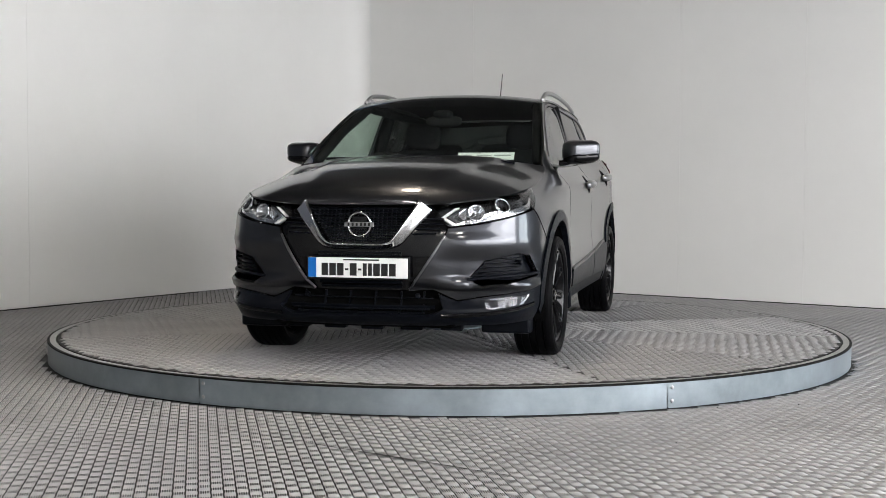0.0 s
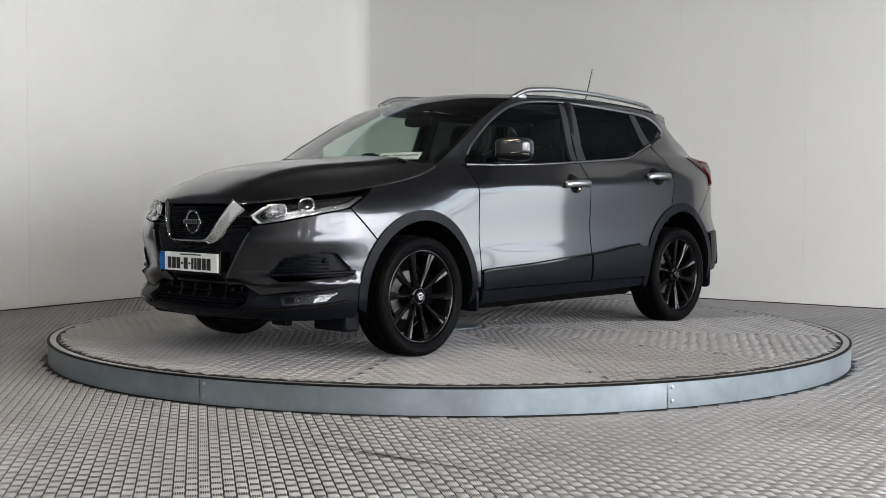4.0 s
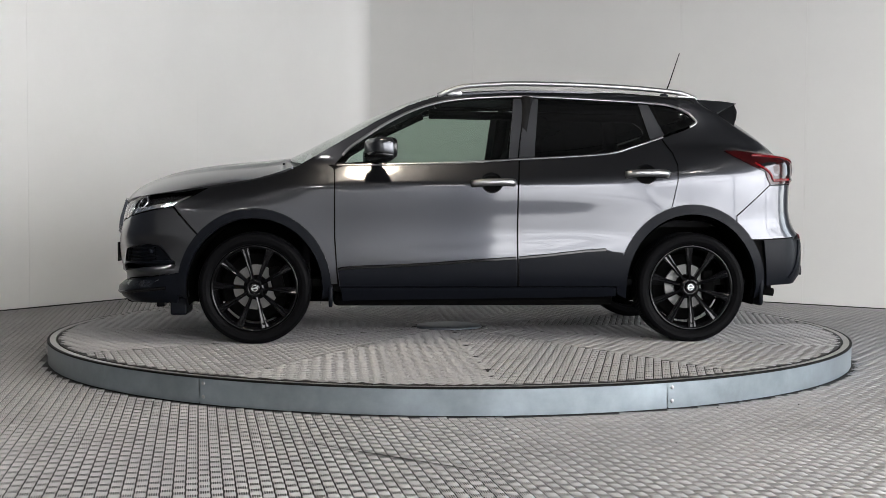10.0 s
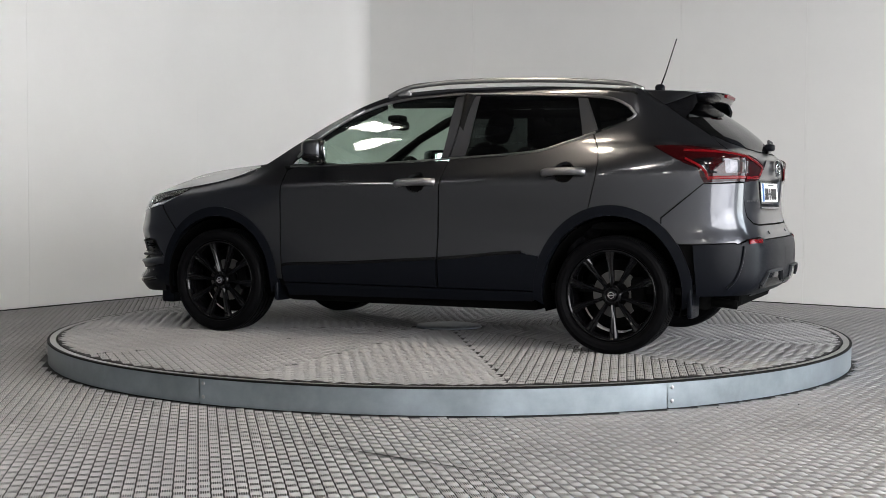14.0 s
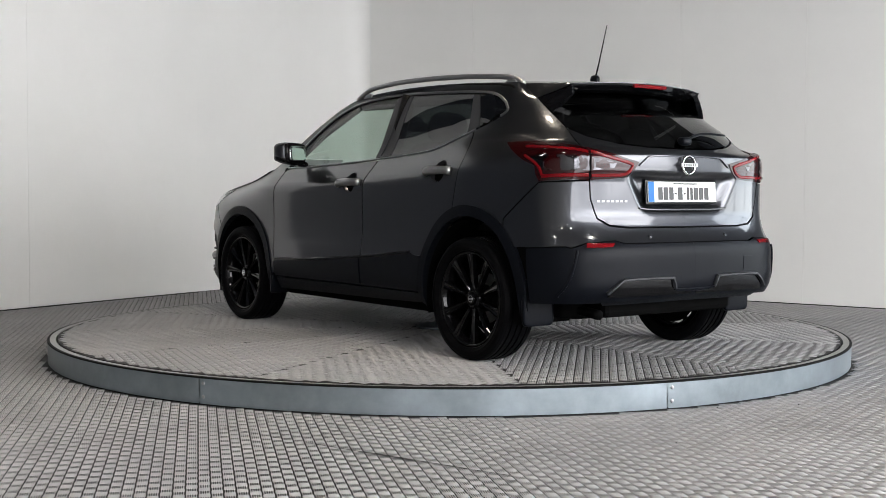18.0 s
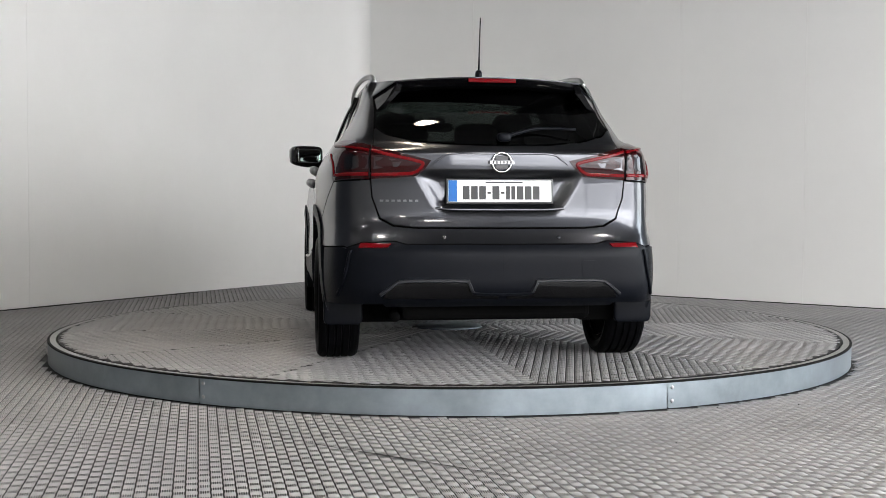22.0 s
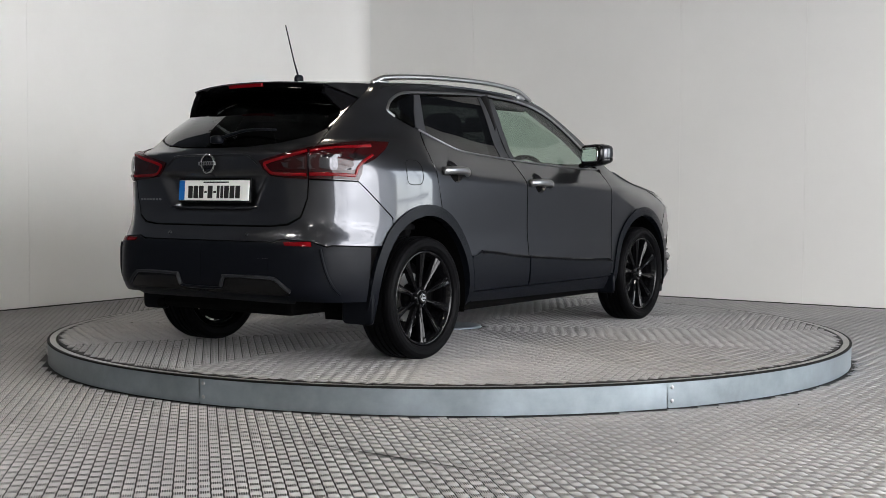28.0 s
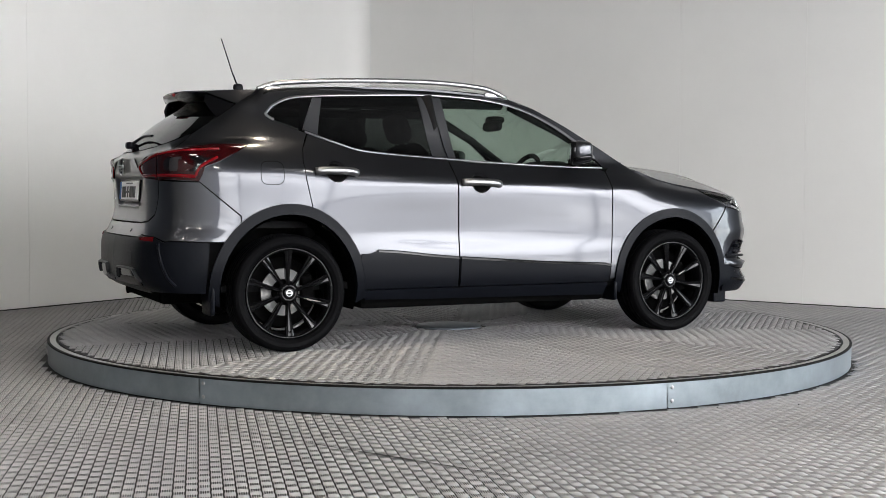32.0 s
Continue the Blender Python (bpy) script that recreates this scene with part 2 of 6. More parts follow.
TOP = FLOOR_Z + ROOM_H
COVE_L, COVE_R = 2.6, 0.40
END_L = CORNER + ALONG_L * ROOM_L
END_R = CORNER + ALONG_R * ROOM_R
END_B = END_L + ALONG_R * ROOM_R
IN_L = ALONG_R      # inward normal of the left wall
IN_R = ALONG_L      # inward normal of the right wall

# Left and right walls: tall painted panels with fine seams, joined by a rounded corner.
def panel_wall(name, start, along, inward, cuts, label, paint):
    wall = empty(name, label, "wall")
    wall["kind"] = "structure"
    for a, b in zip(cuts, cuts[1:]):
        p, q = start + along * (a + 0.0008), start + along * (b - 0.0008)
        bm = bmesh.new()
        jog = Vector(inward) * random.uniform(-0.0006, 0.0006)
        n = 8
        grid = []
        for k in range(n + 1):
            f = k / n
            c = p.lerp(q, f) + jog
            grid.append([bm.verts.new((c.x, c.y, FLOOR_Z + 0.012)), bm.verts.new((c.x, c.y, TOP))])
        for k in range(n):
            bm.faces.new((grid[k][0], grid[k + 1][0], grid[k + 1][1], grid[k][1]))
        ext = bmesh.ops.extrude_face_region(bm, geom=list(bm.faces))
        bmesh.ops.translate(bm, vec=-Vector(inward) * 0.06, verts=[v for v in ext["geom"] if isinstance(v, bmesh.types.BMVert)])
        bmesh.ops.recalc_face_normals(bm, faces=bm.faces)
        part("wall_panel", bm, paint, wall)
    p, q = start + along * cuts[0], start + along * cuts[-1]
    back = -Vector(inward) * 0.03
    bm = bmesh.new()
    vs = [bm.verts.new(v) for v in ((p.x + back.x, p.y + back.y, FLOOR_Z), (q.x + back.x, q.y + back.y, FLOOR_Z), (q.x + back.x, q.y + back.y, TOP), (p.x + back.x, p.y + back.y, TOP))]
    bm.faces.new(vs)
    part("backing", bm, M_SHELL, wall)
    return wall


LEFT_END = 6.3
LEFT_CUTS = [COVE_L, 4.77, LEFT_END]
RIGHT_CUTS = [COVE_R, 1.91, 4.46, 5.75, 7.5]
panel_wall("wall_left", CORNER, ALONG_L, IN_L, LEFT_CUTS, "tall off-white painted studio wall of smooth panels", M_WALL)
panel_wall("wall_right", CORNER, ALONG_R, IN_R, RIGHT_CUTS, "tall off-white painted studio wall of smooth panels", M_WALL)
# Unseen dark walls, added to give the car and skirt dark reflections.
wall_slab("wall_bay", CORNER + ALONG_L * LEFT_END, END_L, FLOOR_Z, TOP, 0.06, IN_L, M_BAY, "unseen dark blue-grey wall added for dark reflections")
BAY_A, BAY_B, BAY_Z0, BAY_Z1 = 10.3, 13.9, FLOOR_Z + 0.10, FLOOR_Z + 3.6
wall_slab("wall_bay", CORNER + ALONG_R * 7.5, CORNER + ALONG_R * BAY_A, FLOOR_Z, TOP, 0.06, IN_R, M_BAY, "unseen dark blue-grey wall added for dark reflections")
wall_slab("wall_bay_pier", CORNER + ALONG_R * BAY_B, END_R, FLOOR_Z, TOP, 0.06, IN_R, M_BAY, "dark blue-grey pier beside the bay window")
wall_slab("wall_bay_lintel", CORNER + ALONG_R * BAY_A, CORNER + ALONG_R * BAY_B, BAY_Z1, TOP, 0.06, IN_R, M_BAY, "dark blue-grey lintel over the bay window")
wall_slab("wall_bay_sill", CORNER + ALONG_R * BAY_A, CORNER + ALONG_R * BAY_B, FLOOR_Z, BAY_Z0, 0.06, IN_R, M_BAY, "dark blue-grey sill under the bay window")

# The left wall bows gently into the right one.
p0, p1, p2, p3 = CORNER + ALONG_L * COVE_L, CORNER + ALONG_L * 1.0, CORNER + ALONG_R * 0.06, CORNER + ALONG_R * COVE_R
bm = bmesh.new()
rows = []
for k in range(41):
    f = k / 40
    p = p0 * (1 - f) ** 3 + p1 * 3 * f * (1 - f) ** 2 + p2 * 3 * f * f * (1 - f) + p3 * f ** 3
    rows.append((bm.verts.new((p.x, p.y, FLOOR_Z + 0.012)), bm.verts.new((p.x, p.y, TOP))))
for a, b in zip(rows, rows[1:]):
    bm.faces.new((a[0], b[0], b[1], a[1]))
bmesh.ops.recalc_face_normals(bm, faces=bm.faces)
ext = bmesh.ops.extrude_face_region(bm, geom=list(bm.faces))
bmesh.ops.translate(bm, vec=-ALONG_R * 0.05, verts=[v for v in ext["geom"] if isinstance(v, bmesh.types.BMVert)])
bmesh.ops.recalc_face_normals(bm, faces=bm.faces)
for e in bm.edges:
    if len(e.link_faces) == 2 and e.calc_face_angle(0) > 0.6:
        e.smooth = False
tagged(bm_object("wall_corner", bm, M_WALL, smooth=True), "gently bowed off-white panel joining the two studio walls", kind="structure")

# Dark recess at the foot of the walls, its shade drawn as a black strip.
for start, along, inward, length, first in ((CORNER, ALONG_L, IN_L, LEFT_END, COVE_L), (CORNER, ALONG_R, IN_R, 7.5, COVE_R)):
    a, b = start + along * first, start + along * length
    bm = bmesh.new()
    vs = []
    for p in (a, b):
        for dn, z in ((0.0, 0.001), (0.006, 0.001), (0.006, 0.011), (0.0, 0.011)):
            vs.append(bm.verts.new((p.x + inward.x * dn, p.y + inward.y * dn, FLOOR_Z + z)))
    for k in range(4):
        bm.faces.new((vs[k], vs[(k + 1) % 4], vs[4 + (k + 1) % 4], vs[4 + k]))
    tagged(bm_object("recess_strip", bm, M_BLACKGAP), "thin black strip for the dark recess at the wall foot", kind="structure")

# The walls behind the camera: a pale back wall and a daylight shopfront.
wall_slab("wall_back", END_L, END_B, FLOOR_Z, TOP, 0.15, -ALONG_L, M_BACK, "pale grey back wall of the workshop")
WIN_A, WIN_B, WIN_Z0, WIN_Z1 = 1.4, 14.4, FLOOR_Z + 0.10, FLOOR_Z + 4.4
F_DIR = (END_B - END_R).normalized()
F_IN = -ALONG_R
wall_slab("wall_front_pier", END_R, END_R + F_DIR * WIN_A, FLOOR_Z, TOP, 0.2, F_IN, M_WALL, "white pier beside the shopfront window")
wall_slab("wall_front_end", END_R + F_DIR * WIN_B, END_B, FLOOR_Z, TOP, 0.2, F_IN, M_CEIL, "dark wall beside the shopfront window")
wall_slab("wall_front_lintel", END_R + F_DIR * WIN_A, END_R + F_DIR * WIN_B, WIN_Z1, TOP, 0.2, F_IN, M_WALL, "lintel over the shopfront window")
wall_slab("wall_front_sill", END_R + F_DIR * WIN_A, END_R + F_DIR * WIN_B, FLOOR_Z, WIN_Z0, 0.2, F_IN, M_WALL, "low sill under the shopfront window")


def upright_bar(parent, name, a, b, w):
    d = (Vector(b) - Vector(a))
    mid = (Vector(a) + Vector(b)) / 2
    m = Matrix.Translation(mid) @ d.to_track_quat("Z", "Y").to_matrix().to_4x4()
    part(name, boxed(0, 0, 0, w, w, d.length, 0.004, m=m, segments=1), M_FRAME, parent)


window = empty("window_1", "large aluminium-framed shopfront window with daylight behind", "window")
window["kind"] = "structure"
BAYS = 5
for k in range(BAYS + 1):
    p = END_R + F_DIR * (WIN_A + (WIN_B - WIN_A) * k / BAYS)
    upright_bar(window, "mullion", (p.x, p.y, WIN_Z0), (p.x, p.y, WIN_Z1), 0.05)
for z in (WIN_Z0 + 0.04, WIN_Z0 + 0.9, WIN_Z0 + 2.2, WIN_Z0 + 3.1, WIN_Z1 - 0.04):
    p, q = END_R + F_DIR * WIN_A, END_R + F_DIR * WIN_B
    upright_bar(window, "transom", (p.x, p.y, z), (q.x, q.y, z), 0.05)
# What lies outside the shopfront: a pale street and sky, bright through the panes.
p, q = END_R + F_DIR * (WIN_A - 1.0) - F_IN * 0.7, END_R + F_DIR * (WIN_B + 1.0) - F_IN * 0.7
bm = bmesh.new()
bm.faces.new([bm.verts.new((v.x, v.y, z)) for v, z in ((p, FLOOR_Z), (q, FLOOR_Z), (q, TOP), (p, TOP))])
tagged(bm_object("backdrop", bm, outdoors("daylit_street", 8.1)), "bright pale street and sky outside the shopfront", kind="structure")

window = empty("window_2", "aluminium-framed bay window with daylight behind", "window")
window["kind"] = "structure"
for k in range(4):
    p = CORNER + ALONG_R * (BAY_A + (BAY_B - BAY_A) * k / 3)
    upright_bar(window, "mullion", (p.x, p.y, BAY_Z0), (p.x, p.y, BAY_Z1), 0.05)
for k in range(4):
    z = BAY_Z0 + (BAY_Z1 - BAY_Z0) * k / 3
    p, q = CORNER + ALONG_R * BAY_A, CORNER + ALONG_R * BAY_B
    upright_bar(window, "transom", (p.x, p.y, z), (q.x, q.y, z), 0.05)
mid = CORNER + ALONG_R * ((BAY_A + BAY_B) / 2) - IN_R * 0.08
zc = (BAY_Z0 + BAY_Z1) / 2
area_lamp("daylight", look((mid.x, mid.y, zc), (mid.x + IN_R.x, mid.y + IN_R.y, zc)), BAY_B - BAY_A, BAY_Z1 - BAY_Z0, 220, (0.88, 0.95, 1.0))

# Ceiling, one mesh with its purlins.
bm = bmesh.new()
mid = (CORNER + END_B) / 2
turn = Matrix.Rotation(math.atan2(ALONG_R.y, ALONG_R.x), 4, "Z")
box(bm, 0, 0, TOP + 0.05, ROOM_R + 0.6, ROOM_L + 1.0, 0.1, m=Matrix.Translation((mid.x, mid.y, 0)) @ turn)
for k in range(7):
    box(bm, 0, -ROOM_L / 2 + 1 + 2 * k, TOP - 0.12, ROOM_R, 0.12, 0.22, m=Matrix.Translation((mid.x, mid.y, 0)) @ turn)
tagged(bm_object("ceiling", bm, M_CEIL), "dark workshop ceiling with steel purlins", kind="structure")


def panel_light(x, y, turn_deg):
    light = empty("ceiling_light", "recessed rectangular louvred ceiling light", "ceiling light", "ceiling lights", pose(x, y, TOP - 0.24, 0, 0, turn_deg))
    part("housing", boxed(0, 0, 0.035, 0.52, 0.48, 0.07, 0.006), M_WALL, light)
    for k in range(3):
        part("diffuser", boxed(0, -0.145 + 0.145 * k, -0.006, 0.44, 0.11, 0.012), M_LIGHT, light)
    for k in range(2):
        part("louvre", boxed(0, -0.0725 + 0.145 * k, -0.015, 0.46, 0.02, 0.03), M_SATIN, light)
    part("cable", tube([(0, 0, 0.07), (0, 0, 0.24)], 0.008), M_BLACKGAP, light)
    return light


# The last three are unseen extras, added to brighten the back and right walls.
for x, y, a in ((3.4, -4.2, 4), (-1.1, -4.75, 4), (-4.5, -3.1, 4), (1.2, -9.2, 4), (-4.6, -7.2, 4), (-6.2, -9.6, 4), (-2.6, -10.6, 4), (0.2, -12.4, 4)):
    panel_light(x, y, a)

bay = empty("high_bay_lamp", "round warm high-bay lamp hanging from the ceiling", "lamp", m=pose(-0.46, -1.27, TOP - 0.62))
part("reflector", lathe([(0.06, 0.30), (0.10, 0.28), (0.24, 0.05), (0.26, 0.0), (0.25, 0.0), (0.22, 0.05), (0.09, 0.26)], 40, "Z"), M_SATIN, bay, smooth=True)
part("bulb", lathe([(0.01, 0.04), (0.16, 0.03), (0.2, 0.05), (0.12, 0.12), (0.01, 0.14)], 32, "Z"), M_WARM, bay, smooth=True)
part("rod", tube([(0, 0, 0.28), (0, 0, 0.62)], 0.012), M_BLACKGAP, bay)

# ---------------------------------------------------------------- floor of tread plate
def tread(name, cells, parent=None, label="", z=0.0, pitch=0.0435, height=0.0042, bars=5):
    """Five-bar tread: groups of five low bars, turned by a right angle from cell to cell."""
    n = len(cells)
    bar_l, bar_w, step = pitch * 0.92, pitch * (0.088 if bars == 5 else 0.70), pitch * 0.182
    base = np.array([[-1, -1, 0], [1, -1, 0], [1, 1, 0], [-1, 1, 0], [-0.90, -0.20, 1], [0.90, -0.20, 1], [0.90, 0.20, 1], [-0.90, 0.20, 1]], float)
    base = base * [bar_l / 2, bar_w / 2, height]
    quads = np.array([[4, 5, 6, 7], [0, 1, 5, 4], [1, 2, 6, 5], [2, 3, 7, 6], [3, 0, 4, 7]])
    offs = (np.arange(bars) - (bars - 1) / 2) * step
    one = (base[None] + np.stack([offs * 0, offs, offs * 0], -1)[:, None]).reshape(-1, 3)
    cx, cy, ca = cells[:, 0], cells[:, 1], cells[:, 2]
    c, s = np.cos(ca)[:, None], np.sin(ca)[:, None]
    vx = cx[:, None] + c * one[:, 0] - s * one[:, 1]
    vy = cy[:, None] + s * one[:, 0] + c * one[:, 1]
    vz = np.broadcast_to(one[:, 2] + z, vx.shape)
    verts = np.stack([vx, vy, vz], -1).reshape(-1, 3)
    fq = (quads[None] + 8 * np.arange(bars * n)[:, None, None]).reshape(-1)
    me = bpy.data.meshes.new(name)
    me.vertices.add(len(verts))
    me.vertices.foreach_set("co", verts.astype(np.float32).ravel())
    nf = len(fq) // 4
    me.loops.add(len(fq))
    me.loops.foreach_set("vertex_index", fq.astype(np.int32))
    me.polygons.add(nf)
    me.polygons.foreach_set("loop_start", (np.arange(nf) * 4).astype(np.int32))
    me.update(calc_edges=True)
    me.validate()
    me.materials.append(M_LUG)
    ob = new(name, me)
    if parent is not None:
        ob.parent = parent
    return tagged(ob, label, kind="stuff")


def lattice(angle, half, pitch=0.0435):
    """Cells of a square lattice turned by angle: x, y and the turn of each group."""
    k = np.arange(-int(half / pitch), int(half / pitch) + 1)
    i, j = np.meshgrid(k, k)
    i, j = i.ravel(), j.ravel()
    c, s = math.cos(angle), math.sin(angle)
    return np.stack([pitch * (c * i - s * j), pitch * (s * i + c * j), angle + (math.pi / 2) * ((i + j) % 2), (i + j) % 2], -1)


RIM_R, DECK_R = 2.597, 2.535
floor_ob = empty("floor", "grey aluminium five-bar tread plate floor", "floor")
floor_ob["kind"] = "structure"
bm = bmesh.new()
ring_in = [bm.verts.new((RIM_R * 0.99 * math.cos(2 * math.pi * k / 96), RIM_R * 0.99 * math.sin(2 * math.pi * k / 96), FLOOR_Z)) for k in range(96)]
ring_out = [bm.verts.new((22 * math.cos(2 * math.pi * k / 96), 22 * math.sin(2 * math.pi * k / 96), FLOOR_Z)) for k in range(96)]
for k in range(96):
    bm.faces.new((ring_in[k], ring_in[(k + 1) % 96], ring_out[(k + 1) % 96], ring_out[k]))
bmesh.ops.recalc_face_normals(bm, faces=bm.faces)
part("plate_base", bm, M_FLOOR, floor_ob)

SEAM_P, SEAM_D = np.array((-0.59, -3.21)), np.array((0.82, -0.572))
SEAM_N = np.array((0.572, 0.82))
# Full five-bar relief round the turntable and before it, plainer studs over the rest of the hall.
cells = lattice(radians(11.8), 17.0)
x, y = cells[:, 0], cells[:, 1]
r = np.hypot(x, y)
from_left = (x - CORNER.x) * IN_L.x + (y - CORNER.y) * IN_L.y
from_right = (x - CORNER.x) * IN_R.x + (y - CORNER.y) * IN_R.y
hall = (r > RIM_R + 0.03) & (from_left > 0.05) & (from_left < ROOM_R - 0.1) & (from_right > 0.05) & (from_right < ROOM_L - 0.1)
fine = (r < 3.3) | ((y > -5.6) & (np.abs(x) < 0.40 * (y + 8.167) + 0.25))
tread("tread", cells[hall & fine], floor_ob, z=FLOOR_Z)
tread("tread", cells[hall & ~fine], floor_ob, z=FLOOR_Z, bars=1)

# The open joint between two floor plates.
bm = bmesh.new()
for a, b, w in ((0.0, 0.28, 0.005), (0.28, 0.54, 0.012), (0.54, 0.80, 0.006), (0.80, 1.0, 0.003)):
    p, q = SEAM_P + SEAM_D * a, SEAM_P + SEAM_D * b
    vs = [bm.verts.new((*(p + SEAM_N * w), FLOOR_Z + 0.004)), bm.verts.new((*(p - SEAM_N * w), FLOOR_Z + 0.004)), bm.verts.new((*(q - SEAM_N * w), FLOOR_Z + 0.004)), bm.verts.new((*(q + SEAM_N * w), FLOOR_Z + 0.004))]
    bm.faces.new(vs)
for (x0, y0), (x1, y1) in (((-1.95, -2.02), (-1.29, -2.65)), ((-1.29, -2.65), (-0.60, -3.205))):
    d = Vector((y0 - y1, x1 - x0)).normalized() * 0.0022
    bm.faces.new([bm.verts.new(v) for v in ((x0 + d.x, y0 + d.y, FLOOR_Z + 0.0036), (x0 - d.x, y0 - d.y, FLOOR_Z + 0.0036), (x1 - d.x, y1 - d.y, FLOOR_Z + 0.0036), (x1 + d.x, y1 + d.y, FLOOR_Z + 0.0036))])
part("plate_joint", bm, M_BLACKGAP, floor_ob, "dark open joint between floor plates")

# Crumbs of dirt on the floor plates.
for x, y, size, pale in ((-1.473, -2.201, 0.008, True), (1.728, -2.250, 0.007, False), (1.309, -2.339, 0.006, False), (0.949, -3.189, 0.006, False), (-1.963, -2.797, 0.008, False), (-0.142, -3.073, 0.005, False)):
    chip = bm_object("floor_crumb", blob((0, 0, 0), (size * 1.5, size, size * 0.8), 0.8, 0.8, 8, 5), M_PAPER if pale else M_SHELL)
    chip.matrix_basis = pose(x, y, FLOOR_Z + 0.0042 + size * 0.38, 0, 0, 40 * x)
    tagged(chip, "tiny pale chip of paint on the floor plates" if pale else "tiny dark crumb of dirt on the floor plates", "debris", "crumbs on the floor")

# ---------------------------------------------------------------- the turntable
kerb = empty("turntable", "low round car turntable with galvanised steel skirt", "turntable")
JOINTS = [-118.15, -65.9, -13.0, 40.0, 92.0, 144.0, 196.0]
for k in range(7):
    a0 = JOINTS[k] if k < 6 else 196.0
    a1 = JOINTS[k + 1] if k < 6 else 241.85
    bm = bmesh.new()
    n = 20
    prev = None
    for j in range(n + 1):
        a = radians(a0 + 0.06 + (a1 - a0 - 0.12) * j / n)
        c, s = math.cos(a), math.sin(a)
        row = [bm.verts.new((r * c, r * s, z)) for r, z in ((RIM_R - 0.001, FLOOR_Z + 0.005), (RIM_R, -0.006), (RIM_R - 0.004, -0.002), (RIM_R - 0.010, -0.006), (RIM_R - 0.012, FLOOR_Z + 0.005))]
        if prev:
            for i in range(5):
                bm.faces.new((prev[i], prev[(i + 1) % 5], row[(i + 1) % 5], row[i]))
        prev = row
    bmesh.ops.recalc_face_normals(bm, faces=bm.faces)
    for e in bm.edges:
        e.smooth = len(e.link_faces) == 2 and e.calc_face_angle(0) < 0.5
    part("skirt_panel", bm, M_GALV, kerb, smooth=True)
    for z in (-0.032, -0.098):
        a = radians(a0 + 0.55)
        d = Vector((math.cos(a), math.sin(a), 0))
        m = Matrix.Translation(d * (RIM_R + 0.001) + Vector((0, 0, z))) @ d.to_track_quat("Z", "Y").to_matrix().to_4x4()
        bm = lathe([(0.010, 0.0), (0.009, 0.003), (0.004, 0.005)], 12, "Z")
        bmesh.ops.transform(bm, matrix=m, verts=bm.verts)
        part("rivet", bm, M_SATIN, kerb)
# Black ring in place of the shadow in the gap under the skirt.
part("foot_shade_ring", lathe([(RIM_R - 0.010, FLOOR_Z), (RIM_R - 0.004, FLOOR_Z), (RIM_R - 0.004, FLOOR_Z + 0.012), (RIM_R - 0.010, FLOOR_Z + 0.012)], 192, "Z", closed=True), M_BLACKGAP, kerb)
part("top_ring", lathe([(RIM_R - 0.013, -0.02), (RIM_R - 0.013, -0.001), (DECK_R + 0.012, -0.001), (DECK_R + 0.012, -0.06)], 192, "Z", closed=True), M_RIMTOP, kerb)
part("seal", lathe([(RIM_R - 0.004, -0.010), (RIM_R + 0.0015, -0.009), (RIM_R + 0.0015, -0.002), (RIM_R - 0.013, 0.0005), (RIM_R - 0.016, -0.010)], 192, "Z", closed=True), M_BLACKGAP, kerb)

deck = part("deck", lathe([(0.01, -0.008), (DECK_R - 0.004, -0.008), (DECK_R - 0.004, -0.05), (0.01, -0.05)], 128, "Z"), M_BLACKGAP, kerb, "turning deck of aluminium tread plates")
for k in range(12):
    a0, a1 = radians(1 + 30 * k), radians(31 + 30 * k)
    mid_a = (a0 + a1) / 2
    bm = bmesh.new()
    edge = 0.0025
    pts = []
    for j in range(13):
        a = a0 + (a1 - a0) * j / 12
        pts.append((DECK_R * math.cos(a), DECK_R * math.sin(a)))
    inner = [(0.16 * math.cos(a1), 0.16 * math.sin(a1)), (0.16 * math.cos(a0), 0.16 * math.sin(a0))]
    shift = Vector((math.cos(mid_a), math.sin(mid_a))) * edge * 2
    vs = [bm.verts.new((x + shift.x * (0.5 if i < 13 else 1), y + shift.y * (0.5 if i < 13 else 1), 0)) for i, (x, y) in enumerate(pts + inner)]
    f = bm.faces.new(vs)
    ext = bmesh.ops.extrude_face_region(bm, geom=[f])
    bmesh.ops.translate(bm, vec=(0, 0, -0.006), verts=[v for v in ext["geom"] if isinstance(v, bmesh.types.BMVert)])
    bmesh.ops.recalc_face_normals(bm, faces=bm.faces)
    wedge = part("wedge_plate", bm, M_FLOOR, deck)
    cells = lattice(mid_a - radians(30), 2.7)
    x, y = cells[:, 0], cells[:, 1]
    r = np.hypot(x, y)
    rel = (np.arctan2(y, x) - mid_a + math.pi) % (2 * math.pi) - math.pi
    keep = (r < DECK_R - 0.024) & (r > 0.25) & (np.abs(rel) < radians(15)) & (r * np.sin(radians(15) - np.abs(rel)) > 0.0)
    tread("tread", cells[keep], deck)
part("hub_cover", lathe([(0.005, 0.018), (0.19, 0.017), (0.218, 0.012), (0.224, 0.001), (0.005, 0.001)], 64, "Z"), M_GALV, deck, "round plain steel hub cover", smooth=True)


# ---------------------------------------------------------------- the car: body surface
# Car space: x forward, y to the car's left, z up from the deck; the axles stand at x = +-1.323.
from mathutils.geometry import delaunay_2d_cdt

car = empty("car", "dark grey metallic crossover with black wheels on the turntable", "car")

